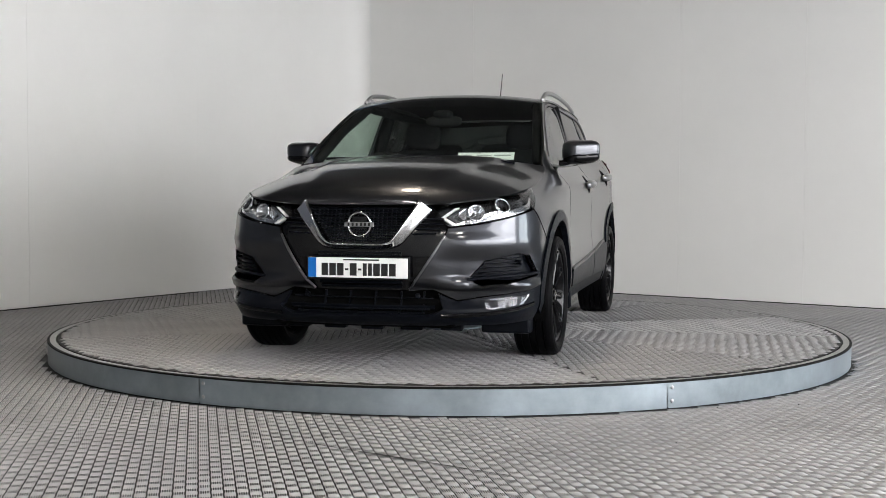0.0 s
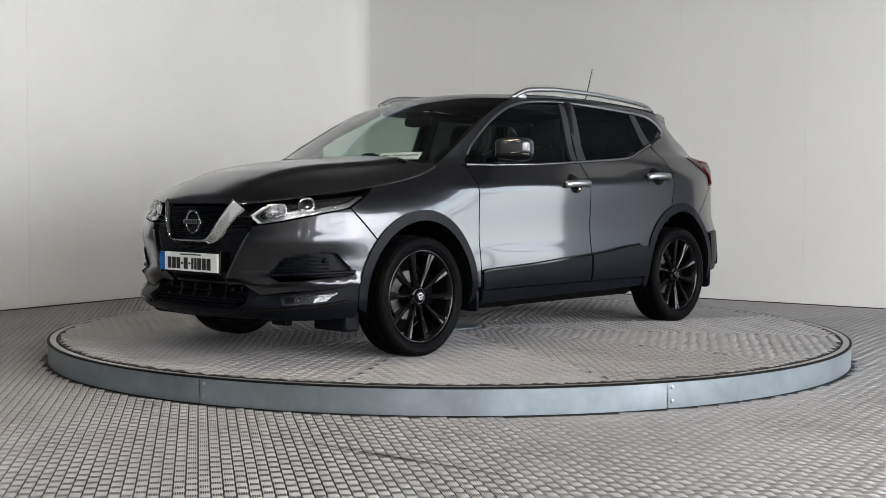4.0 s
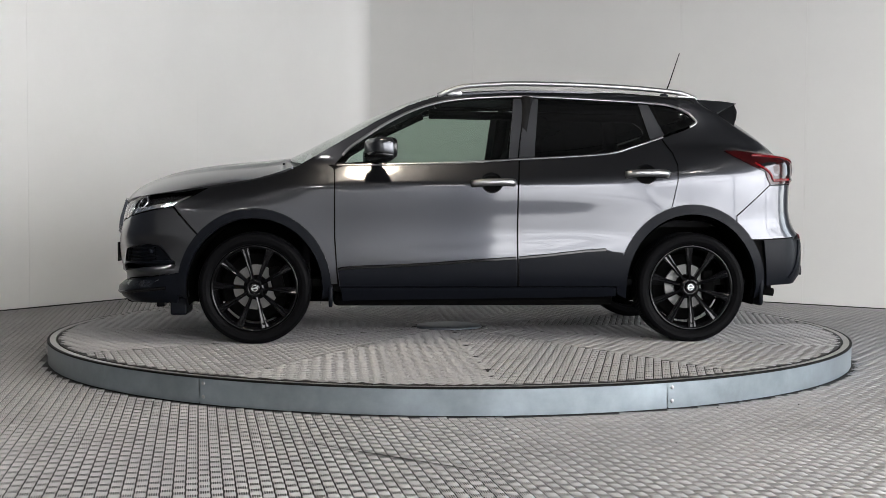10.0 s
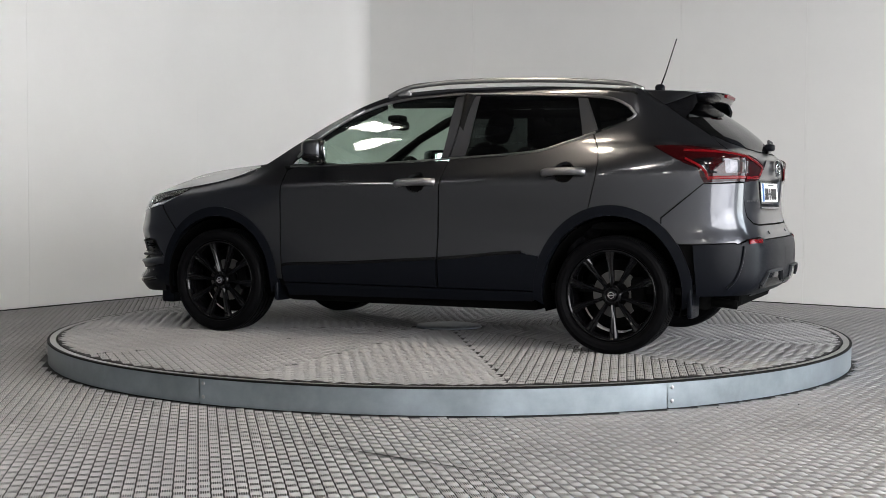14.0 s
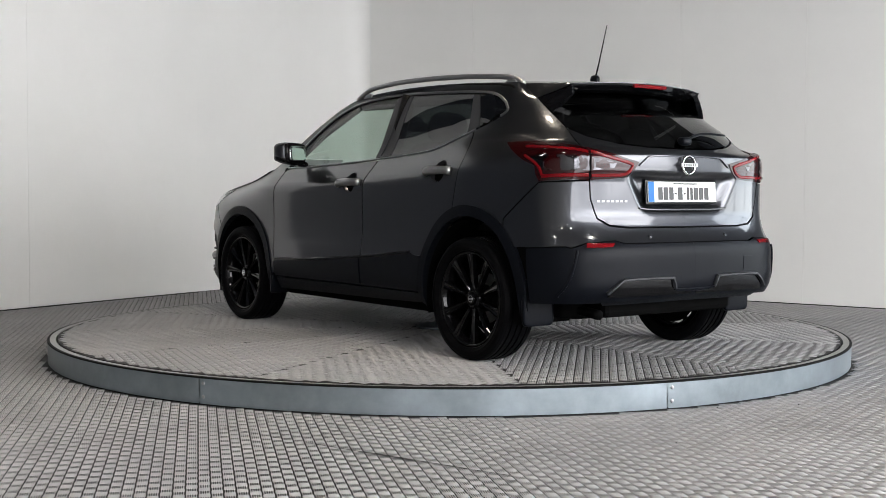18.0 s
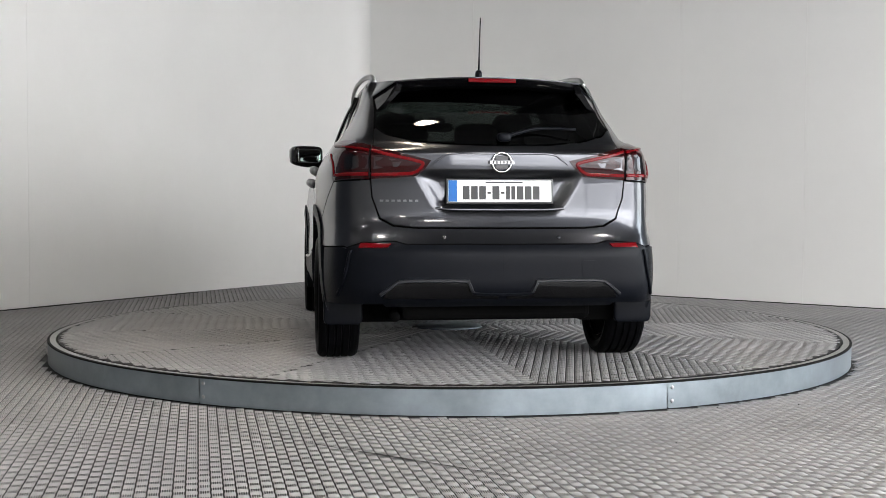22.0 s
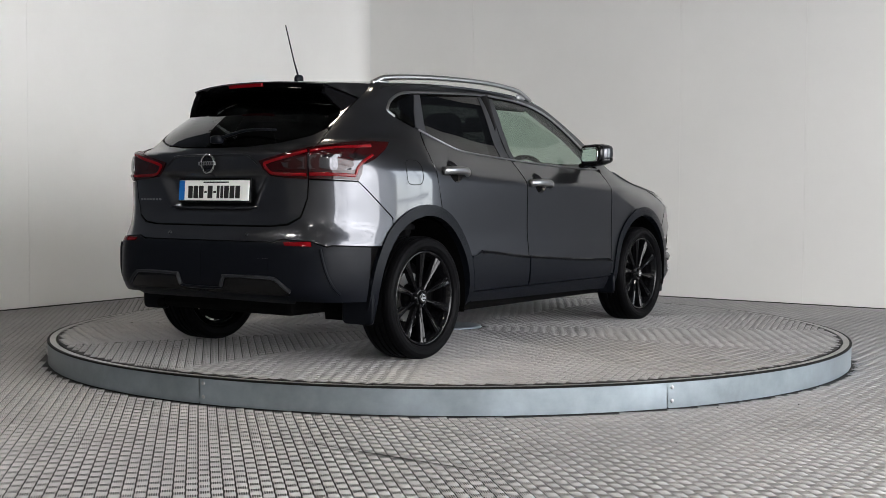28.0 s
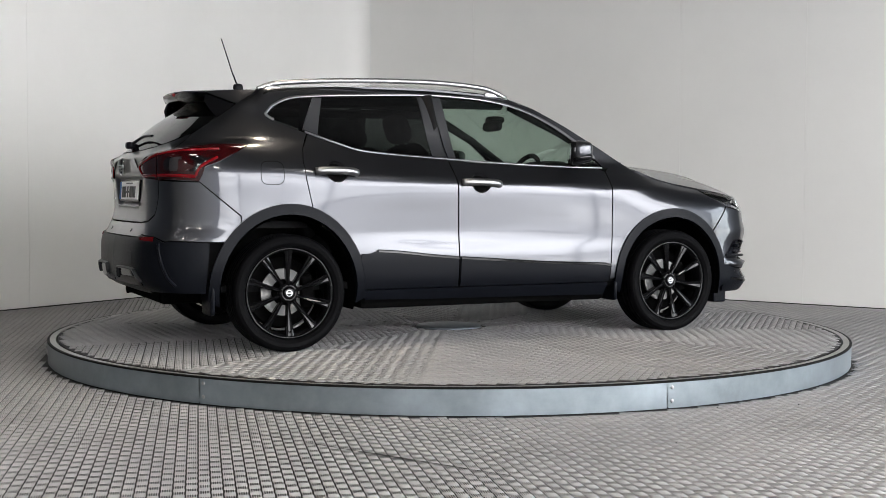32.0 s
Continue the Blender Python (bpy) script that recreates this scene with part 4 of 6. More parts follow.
for side in (1, -1):
    # front wing
    wing_top = [(1.607, 0.939), (1.5, 0.956), (1.35, 0.981), (1.2, 1.021), (1.10, 1.058), (1.03, 1.085), (0.90, 1.09)]
    fa = ARCH_F(0.452, 0.474, 0.36)
    # the arch runs front foot -> rear foot; the wing takes it from the bumper seam on
    fa_w = [p for p in fa if p[0] > sx(1.655, 0)[0]]
    wing = [sx(*p) for p in wing_top] + [sx(0.852, 1.05), sx(0.85, 0.95), sx(0.85, 0.64), sx(0.836, 0.43), sx(0.83, 0.36)] + fa_w[::-1] + [sx(1.655, 0.657), sx(1.811, 0.826), sx(1.698, 0.885)]
    skin_panel("front_wing", wing, M_PAINT, car, side=side)
    # doors
    f_door = [sx(*p) for p in [(0.845, 1.05), (0.845, 0.95), (0.845, 0.64), (0.831, 0.43), (0.82, 0.345), (-0.254, 0.345), (-0.25, 0.54), (-0.25, 0.71), (-0.254, 0.95), (-0.272, 1.105)]] \
        + [sx(*p) for p in [(0.034, 1.09), (0.517, 1.072), (0.80, 1.068)]]
    front_door = skin_panel("front_door", f_door, M_PAINT, car, side=side, holes=[cup_outline(*CUPS[0])])
    ra = [p for p in ARCH_R(0.458, 0.504, 0.345) if p[0] < sx(-1.19, 0)[0]]
    r_door = [sx(*p) for p in [(-0.278, 1.107), (-0.26, 0.95), (-0.256, 0.71), (-0.256, 0.54), (-0.26, 0.345)]] + ra + [sx(-1.190, 0.817)] \
        + [sx(*p) for p in [(-1.228, 0.985), (-1.234, 1.085), (-1.215, 1.159), (-1.160, 1.248), (-0.989, 1.19), (-0.854, 1.15), (-0.65, 1.13)]]
    rear_door = skin_panel("rear_door", r_door, M_PAINT, car, side=side, holes=[cup_outline(*CUPS[1])])
    # body side: A-pillar, roof rail and quarter panel round the windows
    ra2 = [p for p in ARCH_R(0.458, 0.504, 0.345) if sx(-1.19, 0)[0] <= p[0] <= sx(-1.60, 0)[0]]
    body = [sx(*p) for p in ROOF_EDGE[:-1]] + [ry(0.66, 1.505), ry(0.66, 1.46), ry(0.66, 1.416), ry(0.66, 1.34), ry(0.66, 1.244), ry(0.664, 1.145), ry(0.668, 1.10), ry(0.668, 0.976), ry(0.78, 0.97), sx(-1.83, 0.964), sx(-1.603, 0.775)] \
        + [sx(-1.603, 0.733)] + ra2[::-1] + [sx(-1.193, 0.818)] + [sx(*p) for p in [(-1.231, 0.985), (-1.237, 1.085), (-1.218, 1.159), (-1.166, 1.25)]] \
        + [sx(*p) for p in [(-1.36, 1.316), (-1.42, 1.342), (-1.405, 1.384), (-1.275, 1.450), (-1.085, 1.478), (-0.654, 1.502), (-0.334, 1.513), (-0.133, 1.508), (0.042, 1.496), (0.217, 1.468), (0.392, 1.409), (0.568, 1.314), (0.745, 1.192), (0.85, 1.075), (0.92, 1.07)]]
    skin_panel("body_side", body, M_PAINT, car, side=side)
    # cladding
    skin_panel("sill_cladding", [sx(*p) for p in [(0.815, 0.339), (-0.862, 0.339), (-0.862, 0.282), (-0.45, 0.272), (0.6, 0.262), (0.80, 0.258)]], M_CLAD, car, out=0.004, side=side)
    skin_panel("door_cladding", [sx(*p) for p in [(0.829, 0.452), (0.746, 0.464), (0.368, 0.480), (0.027, 0.503), (-0.246, 0.521), (-0.250, 0.347), (0.816, 0.347)]], M_CLAD, front_door, "black grained door cladding", out=0.012, side=side)
    skin_panel("door_cladding", [sx(*p) for p in [(-0.260, 0.522), (-0.65, 0.561), (-0.79, 0.571), (-0.832, 0.556), (-0.893, 0.551)]] + [p for p in ARCH_R(0.452, 0.50, 0.347) if p[1] < 0.545 and p[0] < sx(-1.2, 0)[0]][::-1] + [sx(-0.264, 0.347)],
               M_CLAD, rear_door, "black grained door cladding", out=0.012, side=side)
    skin_strip("cladding_edge", [sx(*p) for p in [(0.825, 0.447), (0.746, 0.458), (0.368, 0.474), (0.027, 0.497), (-0.244, 0.515)]], 0.022, M_GLOSSBLK, front_door, side=side, height=0.015)
    skin_strip("cladding_edge", [sx(*p) for p in [(-0.262, 0.516), (-0.45, 0.533), (-0.65, 0.555), (-0.79, 0.565)]], 0.022, M_GLOSSBLK, rear_door, side=side, height=0.015)
    # wheel arch trims
    for outer, inner in ((arch(1.323, 0.456, 0.478, 0.30, True), arch(1.323, 0.405, 0.420, 0.27, True)), (arch(-1.323, 0.460, 0.508, 0.30, True), arch(-1.323, 0.405, 0.448, 0.27, True))):
        skin_panel("arch_trim", outer + inner[::-1], M_CLAD, car, out=0.010, thick=0.045, gap=0, side=side, grid=0.03)
    # windows
    def cut(x_lo, x_hi, slant=0.0):
        """The part of the window band between two slanted pillars."""
        low, top = curve_of(DLO_LOW + DLO_TIP[:1]), curve_of(DLO_TIP[:1] + DLO_TOP + [(0.835, 1.079)])
        a = [sx(x, low(x) + 0.008) for x in np.linspace(x_hi[0], x_lo[0], 14)]
        b = [sx(x, max(top(x) - 0.008, low(x) + 0.009)) for x in np.linspace(x_lo[1], x_hi[1], 18)]
        return a + b
    pane = skin_panel("window_glass", cut((-0.215, -0.255), (0.79, 0.79)), M_GLASS, front_door, "clear green-tinted side window", out=-0.006, gap=0, thick=0.004, side=side)
    pane.visible_shadow = False
    pane = skin_panel("window_glass", cut((-1.095, -1.035), (-0.372, -0.412)), M_PRIVACY, rear_door, "dark privacy glass", out=-0.006, gap=0, thick=0.004, side=side)
    pane.visible_shadow = False
    skin_panel("quarter_glass", cut((-1.40, -1.385), (-1.19, -1.10)), M_PRIVACY, car, "dark privacy quarter glass", out=-0.004, gap=0, thick=0.004, side=side)
    skin_panel("pillar_cover", cut((-0.268, -0.324), (-0.215, -0.255)), M_PILLAR, front_door, out=-0.003, gap=0.001, side=side)
    skin_panel("pillar_cover", cut((-0.372, -0.412), (-0.274, -0.330)), M_PILLAR, rear_door, out=-0.003, gap=0.001, side=side)
    skin_panel("pillar_cover", cut((-1.185, -1.095), (-1.095, -1.035)), M_PILLAR, rear_door, out=-0.003, gap=0.001, side=side)
    skin_strip("belt_moulding", [sx(x, z - 0.004) for x, z in DLO_LOW[:4]], 0.011, M_DLO, front_door, side=side, label="bright chrome belt moulding")
    skin_strip("belt_moulding", [sx(x, z - 0.004) for x, z in DLO_LOW[3:8]], 0.011, M_DLO, rear_door, side=side, label="bright chrome belt moulding")
    skin_strip("window_moulding", [sx(x, z + 0.004) for x, z in [DLO_LOW[8]] + DLO_TIP + DLO_TOP + [(0.80, 1.130)]], 0.015, M_DLO, car, side=side, label="bright chrome window moulding")

# bumpers
paint_low = [fy(0.0, 0.408), fy(0.25, 0.408), fy(0.38, 0.418), fy(0.50, 0.362), fy(0.62, 0.382), fy(0.80, 0.405), sx(1.765, 0.435)]
fb = [fy(0.25, 0.408), fy(0.275, 0.44), fy(0.44, 0.69), fy(0.455, 0.728), fy(0.61, 0.748), fy(0.72, 0.772), fy(0.80, 0.80), sx(1.816, 0.821), sx(1.660, 0.652)] + [p for p in ARCH_F(0.452, 0.474, 0.43) if p[0] < sx(1.66, 0)[0]][::-1] + paint_low[1:6][::-1][:-1]
pocket = [fy(0.555, 0.470), fy(0.635, 0.560), fy(0.78, 0.595), fy(0.815, 0.585), fy(0.845, 0.478), fy(0.72, 0.452), fy(0.615, 0.446)]
_step = curve_of([(0.30, 0.0), (0.36, 0.006), (0.42, 0.020), (0.447, 0.024), (0.462, 0.004), (0.480, -0.014), (0.56, -0.014), (0.61, -0.004), (0.66, 0.006), (0.72, 0.0), (0.90, 0.0)])


def blade(s, z):
    """The sculpted step of the bumper corner: a blade under the side intake, a hollow round it."""
    y = float(np.interp(s, _s[:350], _by[:350]))
    w = min(1.0, max(0.0, (y - 0.36) / 0.14)) * min(1.0, max(0.0, (0.87 - y) / 0.06))
    return _step(z) * w


for side in (1, -1):
    skin_panel("front_bumper", fb, M_PAINT, car, side=side, holes=[pocket], dish=blade, grid=0.022)
low_f = [fy(0.0, 0.288), fy(0.36, 0.288), fy(0.43, 0.325), fy(0.405, 0.400), fy(0.50, 0.358), fy(0.62, 0.378), fy(0.80, 0.401), sx(1.77, 0.431), sx(1.77, 0.33), sx(1.79, 0.245), fy(0.72, 0.24), fy(0.0, 0.235)]
lower = skin_panel("lower_bumper", low_f, M_CLAD, car, "black grained lower bumper", both=True, out=0.004, thick=0.03)
centre = [fy(0, 0.843), fy(0.37, 0.846), fy(0.42, 0.80), fy(0.45, 0.735), fy(0.434, 0.69), fy(0.27, 0.438), fy(0.245, 0.412), fy(0, 0.412)]
grille = skin_panel("grille", centre, M_GLOSSBLK, car, "black mesh grille", both=True, out=-0.018, gap=0)
rb_top = [ry(0.70, 0.657), ry(0.535, 0.668), ry(0.48, 0.653), ry(0.0, 0.653)]
rb = [sx(-1.775, 0.63), sx(-1.98, 0.640), ry(0.76, 0.633)] + rb_top + [ry(0, 0.727), ry(0.43, 0.728), ry(0.545, 0.738), ry(0.617, 0.775), ry(0.660, 0.879), ry(0.668, 0.968), ry(0.78, 0.964), sx(-1.83, 0.960), sx(-1.607, 0.772), sx(-1.607, 0.730)] \
    + [p for p in ARCH_R(0.458, 0.504, 0.63) if p[0] > sx(-1.612, 0)[0]]
skin_panel("rear_bumper", rb, M_PAINT, car, both=True)
rlow = [sx(-1.775, 0.625), sx(-1.98, 0.635), ry(0.76, 0.628), ry(0.70, 0.652), ry(0.535, 0.663), ry(0.48, 0.648), ry(0, 0.648), ry(0, 0.37), ry(0.60, 0.355), ry(0.80, 0.35), sx(-1.80, 0.345)]
rear_low = skin_panel("lower_bumper", rlow, M_CLAD, car, "black grained lower rear bumper", both=True, out=0.006, thick=0.03)

# tailgate and its glass
glass_hole = [ry(0, 1.147), ry(0.26, 1.152), ry(0.43, 1.168), ry(0.57, 1.205), ry(0.637, 1.244), ry(0.646, 1.27), ry(0.646, 1.34), ry(0.640, 1.44), ry(0, 1.475)]


def dish(s, z):
    """The number plate's recess."""
    y = float(np.interp(s, _s[350:], _by[350:]))
    wide = 0.30 + 0.11 * (z - 0.82) / 0.18
    ease = lambda v: v * v * (3 - 2 * v)
    f = ease(min(1.0, max(0.0, (wide + 0.03 - y) / 0.09))) * ease(min(1.0, max(0.0, (z - 0.80) / 0.05))) * min(1.0, max(0.0, (1.000 - z) / 0.012))
    return -0.032 * f


tailgate = skin_panel("tailgate", [ry(0, 0.733), ry(0.43, 0.734), ry(0.54, 0.745), ry(0.612, 0.781), ry(0.654, 0.879), ry(0.663, 0.976), ry(0.663, 1.10), ry(0.659, 1.145), ry(0.655, 1.23), ry(0.637, 1.238), ry(0.57, 1.199), ry(0.43, 1.162), ry(0.26, 1.146), ry(0, 1.141)],
                      M_PAINT, car, both=True, dish=dish, grid=0.022)
skin_panel("rear_window", glass_hole, M_PRIVACY, car, "dark privacy rear window", both=True, out=-0.003, gap=0.002, thick=0.006)
for side in (1, -1):
    skin_panel("rear_pillar", [ry(0.647, 1.242), ry(0.657, 1.238), ry(0.657, 1.34), ry(0.657, 1.44), ry(0.642, 1.44), ry(0.648, 1.34)], M_GLOSSBLK, car, side=side, out=-0.003, gap=0.001)

# bonnet
_he = smooth_path(HOOD_EDGE, 8)
_zc = curve_of([(2.195, 0.845), (2.185, 0.868), (2.15, 0.905), (2.09, 0.945), (1.99, 0.988), (1.8, 1.040), (1.6, 1.072), (1.4, 1.092), (1.2, 1.108), (1.08, 1.118)])
rows = []
for e in _he:
    x, ye, ze = e
    row = []
    for k in range(-20, 21):
        u = k / 20
        uu = math.copysign(abs(u) ** 0.85, u)
        back = 0.05 * (1 - uu * uu) * max(0.0, (1.3 - x) / 0.2)
        zc = _zc(x)
        z = ze + (zc - ze) * (1 - abs(uu) ** 2.6)
        y = uu * ye
        crease = 0.30 + 0.22 * (2.2 - x)
        inside = min(1.0, max(0.0, (crease + 0.02 - abs(y)) / 0.06))
        z += 0.014 * inside * inside * (3 - 2 * inside) * min(1, (2.195 - x) / 0.3)
        row.append((x + back, y, z))
    rows.append(row)
bonnet = grid_panel("bonnet", rows, M_PAINT, car)

# windscreen
WS_C = [(1.19, 1.112), (1.03, 1.19), (0.835, 1.29), (0.643, 1.39), (0.452, 1.475), (0.30, 1.530), (0.20, 1.556)]
WS_E = [(1.04, 0.745, 1.082), (0.90, 0.722, 1.166), (0.75, 0.694, 1.256), (0.58, 0.664, 1.352), (0.40, 0.635, 1.444), (0.24, 0.612, 1.503), (0.12, 0.598, 1.525)]


def screen_rows(c, e, n=24):
    cc, ee = smooth_path(c, 5), smooth_path(e, 5)
    out = []
    for a, b in zip(cc, ee):
        row = []
        for k in range(-n // 2, n // 2 + 1):
            u = k / (n / 2)
            row.append((a[0] + (b[0] - a[0]) * abs(u) ** 2.2, b[1] * u, a[1] + (b[2] - a[1]) * abs(u) ** 2.2))
        out.append(row)
    return out


ws = screen_rows(WS_C, WS_E)
windscreen = grid_panel("windscreen", ws, M_GLASS, car, "clear raked windscreen", thick=0.005)
windscreen.visible_shadow = False

# roof
ROOF_C = [(0.20, 1.556), (0.0, 1.572), (-0.3, 1.580), (-0.7, 1.577), (-1.1, 1.560), (-1.3, 1.545), (-1.50, 1.527)]
ROOF_E = [(0.12, 0.598, 1.525), (-0.05, 0.590, 1.536), (-0.33, 0.585, 1.549), (-0.75, 0.582, 1.546), (-1.12, 0.580, 1.528), (-1.28, 0.577, 1.516), (-1.41, 0.573, 1.503)]
rf = screen_rows(ROOF_C, ROOF_E)
roof = grid_panel("roof", rf, M_PAINT, car)


# ---------------------------------------------------------------- the car: under the skin
def mirrored(bm, side):
    if side < 0:
        bmesh.ops.scale(bm, vec=(1, -1, 1), verts=bm.verts)
        bmesh.ops.reverse_faces(bm, faces=bm.faces)
    return bm


def spot(s, z, out=0.0, side=1):
    """A place on the skin and its normal."""
    p, n = at(SKIN, [s], [z])[0], at(NORM, [s], [z])[0]
    p = p + n * out
    return Vector((p[0], p[1] * side, p[2])), Vector((n[0], n[1] * side, n[2])).normalized()


def on_skin(bm, s, z, out=0.0, side=1, up=None):
    """Turns a bmesh built along +Z (its local X along the ground) onto the skin."""
    p, n = spot(s, z, out, side)
    xa = Vector((0, 0, 1)).cross(n).normalized()
    ya = n.cross(xa)
    m = Matrix((xa, ya, n)).transposed().to_4x4()
    m.translation = p
    bmesh.ops.transform(bm, matrix=m, verts=bm.verts)
    return bm


# dark inner structure seen through the panel gaps and the arches
for side in (1, -1):
    shell = [sx(1.78, 0.30)] + [sx(1.78, 0.86), sx(1.6, 0.90), sx(1.2, 0.98), sx(0.98, 1.04), sx(0.5, 1.045), (sx(-0.6, 1.09)), sx(-1.0, 1.16), sx(-1.2, 1.22), sx(-1.38, 1.29), sx(-1.6, 1.30), ry(0.75, 1.14), ry(0.7, 0.70), sx(-1.78, 0.40)] \
        + [p for p in arch(-1.323, 0.43, 0.47, 0.32, True)][::-1] + [sx(-0.85, 0.30), sx(0.8, 0.30)] + [p for p in arch(1.323, 0.43, 0.45, 0.32, True)][::-1]
    skin_panel("inner_panel", shell, M_SHELL, car, out=-0.018, gap=0, thick=0, grid=0.08, side=side)
    for cx, b in ((1.323, 0.40), (-1.323, 0.43)):
        bm = bmesh.new()
        prev = None
        for k in range(25):
            w = -0.25 + (math.pi + 0.5) * k / 24
            x, z = cx + 0.40 * math.cos(w), 0.335 + b * math.sin(w)
            row = [bm.verts.new((x, side * y, z)) for y in (0.87, 0.62, 0.50)]
            if prev:
                for j in range(2):
                    bm.faces.new((prev[j], prev[j + 1], row[j + 1], row[j]))
            prev = row
        part("wheel_liner", bm, M_SHELL, car, smooth=True)
        bm = bmesh.new()
        ring = [bm.verts.new((cx + 0.40 * math.cos(-0.25 + (math.pi + 0.5) * k / 24), side * 0.50, 0.335 + b * math.sin(-0.25 + (math.pi + 0.5) * k / 24))) for k in range(25)]
        bm.faces.new(ring)
        part("wheel_liner", bm, M_SHELL, car)
bm = boxed(0.0, 0, 0.265, 1.72, 1.58, 0.09, 0.03)
box(bm, 1.50, 0, 0.30, 1.30, 0.98, 0.16, 0.03)
box(bm, -1.42, 0, 0.33, 1.10, 0.98, 0.14, 0.03)
part("underbody", bm, M_SHELL, car)
part("floor_pan", boxed(-0.35, 0, 0.36, 2.7, 1.5, 0.04), M_TRIM, car)
part("firewall", boxed(1.02, 0, 0.70, 0.04, 1.45, 0.66), M_TRIM, car)
part("engine_block", boxed(1.55, 0, 0.58, 0.85, 1.0, 0.40, 0.04), M_SHELL, car)
part("front_cross_beam", boxed(2.02, 0, 0.56, 0.14, 1.10, 0.50, 0.04), M_SHELL, car)
part("rear_cross_beam", boxed(-1.93, 0, 0.58, 0.12, 1.20, 0.40, 0.04), M_SHELL, car)
part("boot_floor", boxed(-1.55, 0, 0.72, 0.80, 1.36, 0.04), M_TRIM, car)
part("silencer", blob((-1.70, 0.30, 0.300), (0.24, 0.66, 0.12), 0.4, 0.4), M_SHELL, car, smooth=True)
part("exhaust_pipe", tube(smooth_path([(-1.70, 0.50, 0.30), (-1.84, 0.52, 0.29), (-1.96, 0.52, 0.278)], 4), 0.026, 14), M_SHELL, car, smooth=True)
part("suspension_beam", tube([(-1.35, -0.62, 0.30), (-1.35, 0.62, 0.30)], 0.04, 12), M_SHELL, car, smooth=True)
for k in range(5):
    part("air_deflector_fin", boxed(1.98 + 0.02 * abs(k - 2) * -1, -0.42 + 0.21 * k, 0.215, 0.05, 0.12, 0.05, 0.008), M_CLAD, car)
for side in (1, -1):
    part("air_dam", mirrored(boxed(1.78, 0.68, 0.225, 0.10, 0.26, 0.11, 0.012), side), M_CLAD, car)

# ---------------------------------------------------------------- wheels
TYRE = [(0.258, 0.082), (0.266, 0.100), (0.285, 0.110), (0.305, 0.112), (0.320, 0.106), (0.330, 0.094), (0.3345, 0.080), (0.3345, 0.064), (0.328, 0.062), (0.328, 0.055), (0.3355, 0.053), (0.3355, 0.024), (0.328, 0.022), (0.328, 0.014), (0.3355, 0.012),
        (0.3355, -0.012), (0.328, -0.014), (0.328, -0.022), (0.3355, -0.024), (0.3355, -0.053), (0.328, -0.055), (0.328, -0.062), (0.3345, -0.064), (0.3345, -0.080), (0.330, -0.094), (0.320, -0.106), (0.300, -0.112), (0.27, -0.105), (0.258, -0.090)]
BARREL = [(0.255, 0.094), (0.262, 0.090), (0.260, 0.080), (0.250, 0.078), (0.240, 0.050), (0.232, -0.02), (0.236, -0.09), (0.228, -0.09), (0.222, -0.02), (0.232, 0.055), (0.243, 0.086), (0.250, 0.094)]


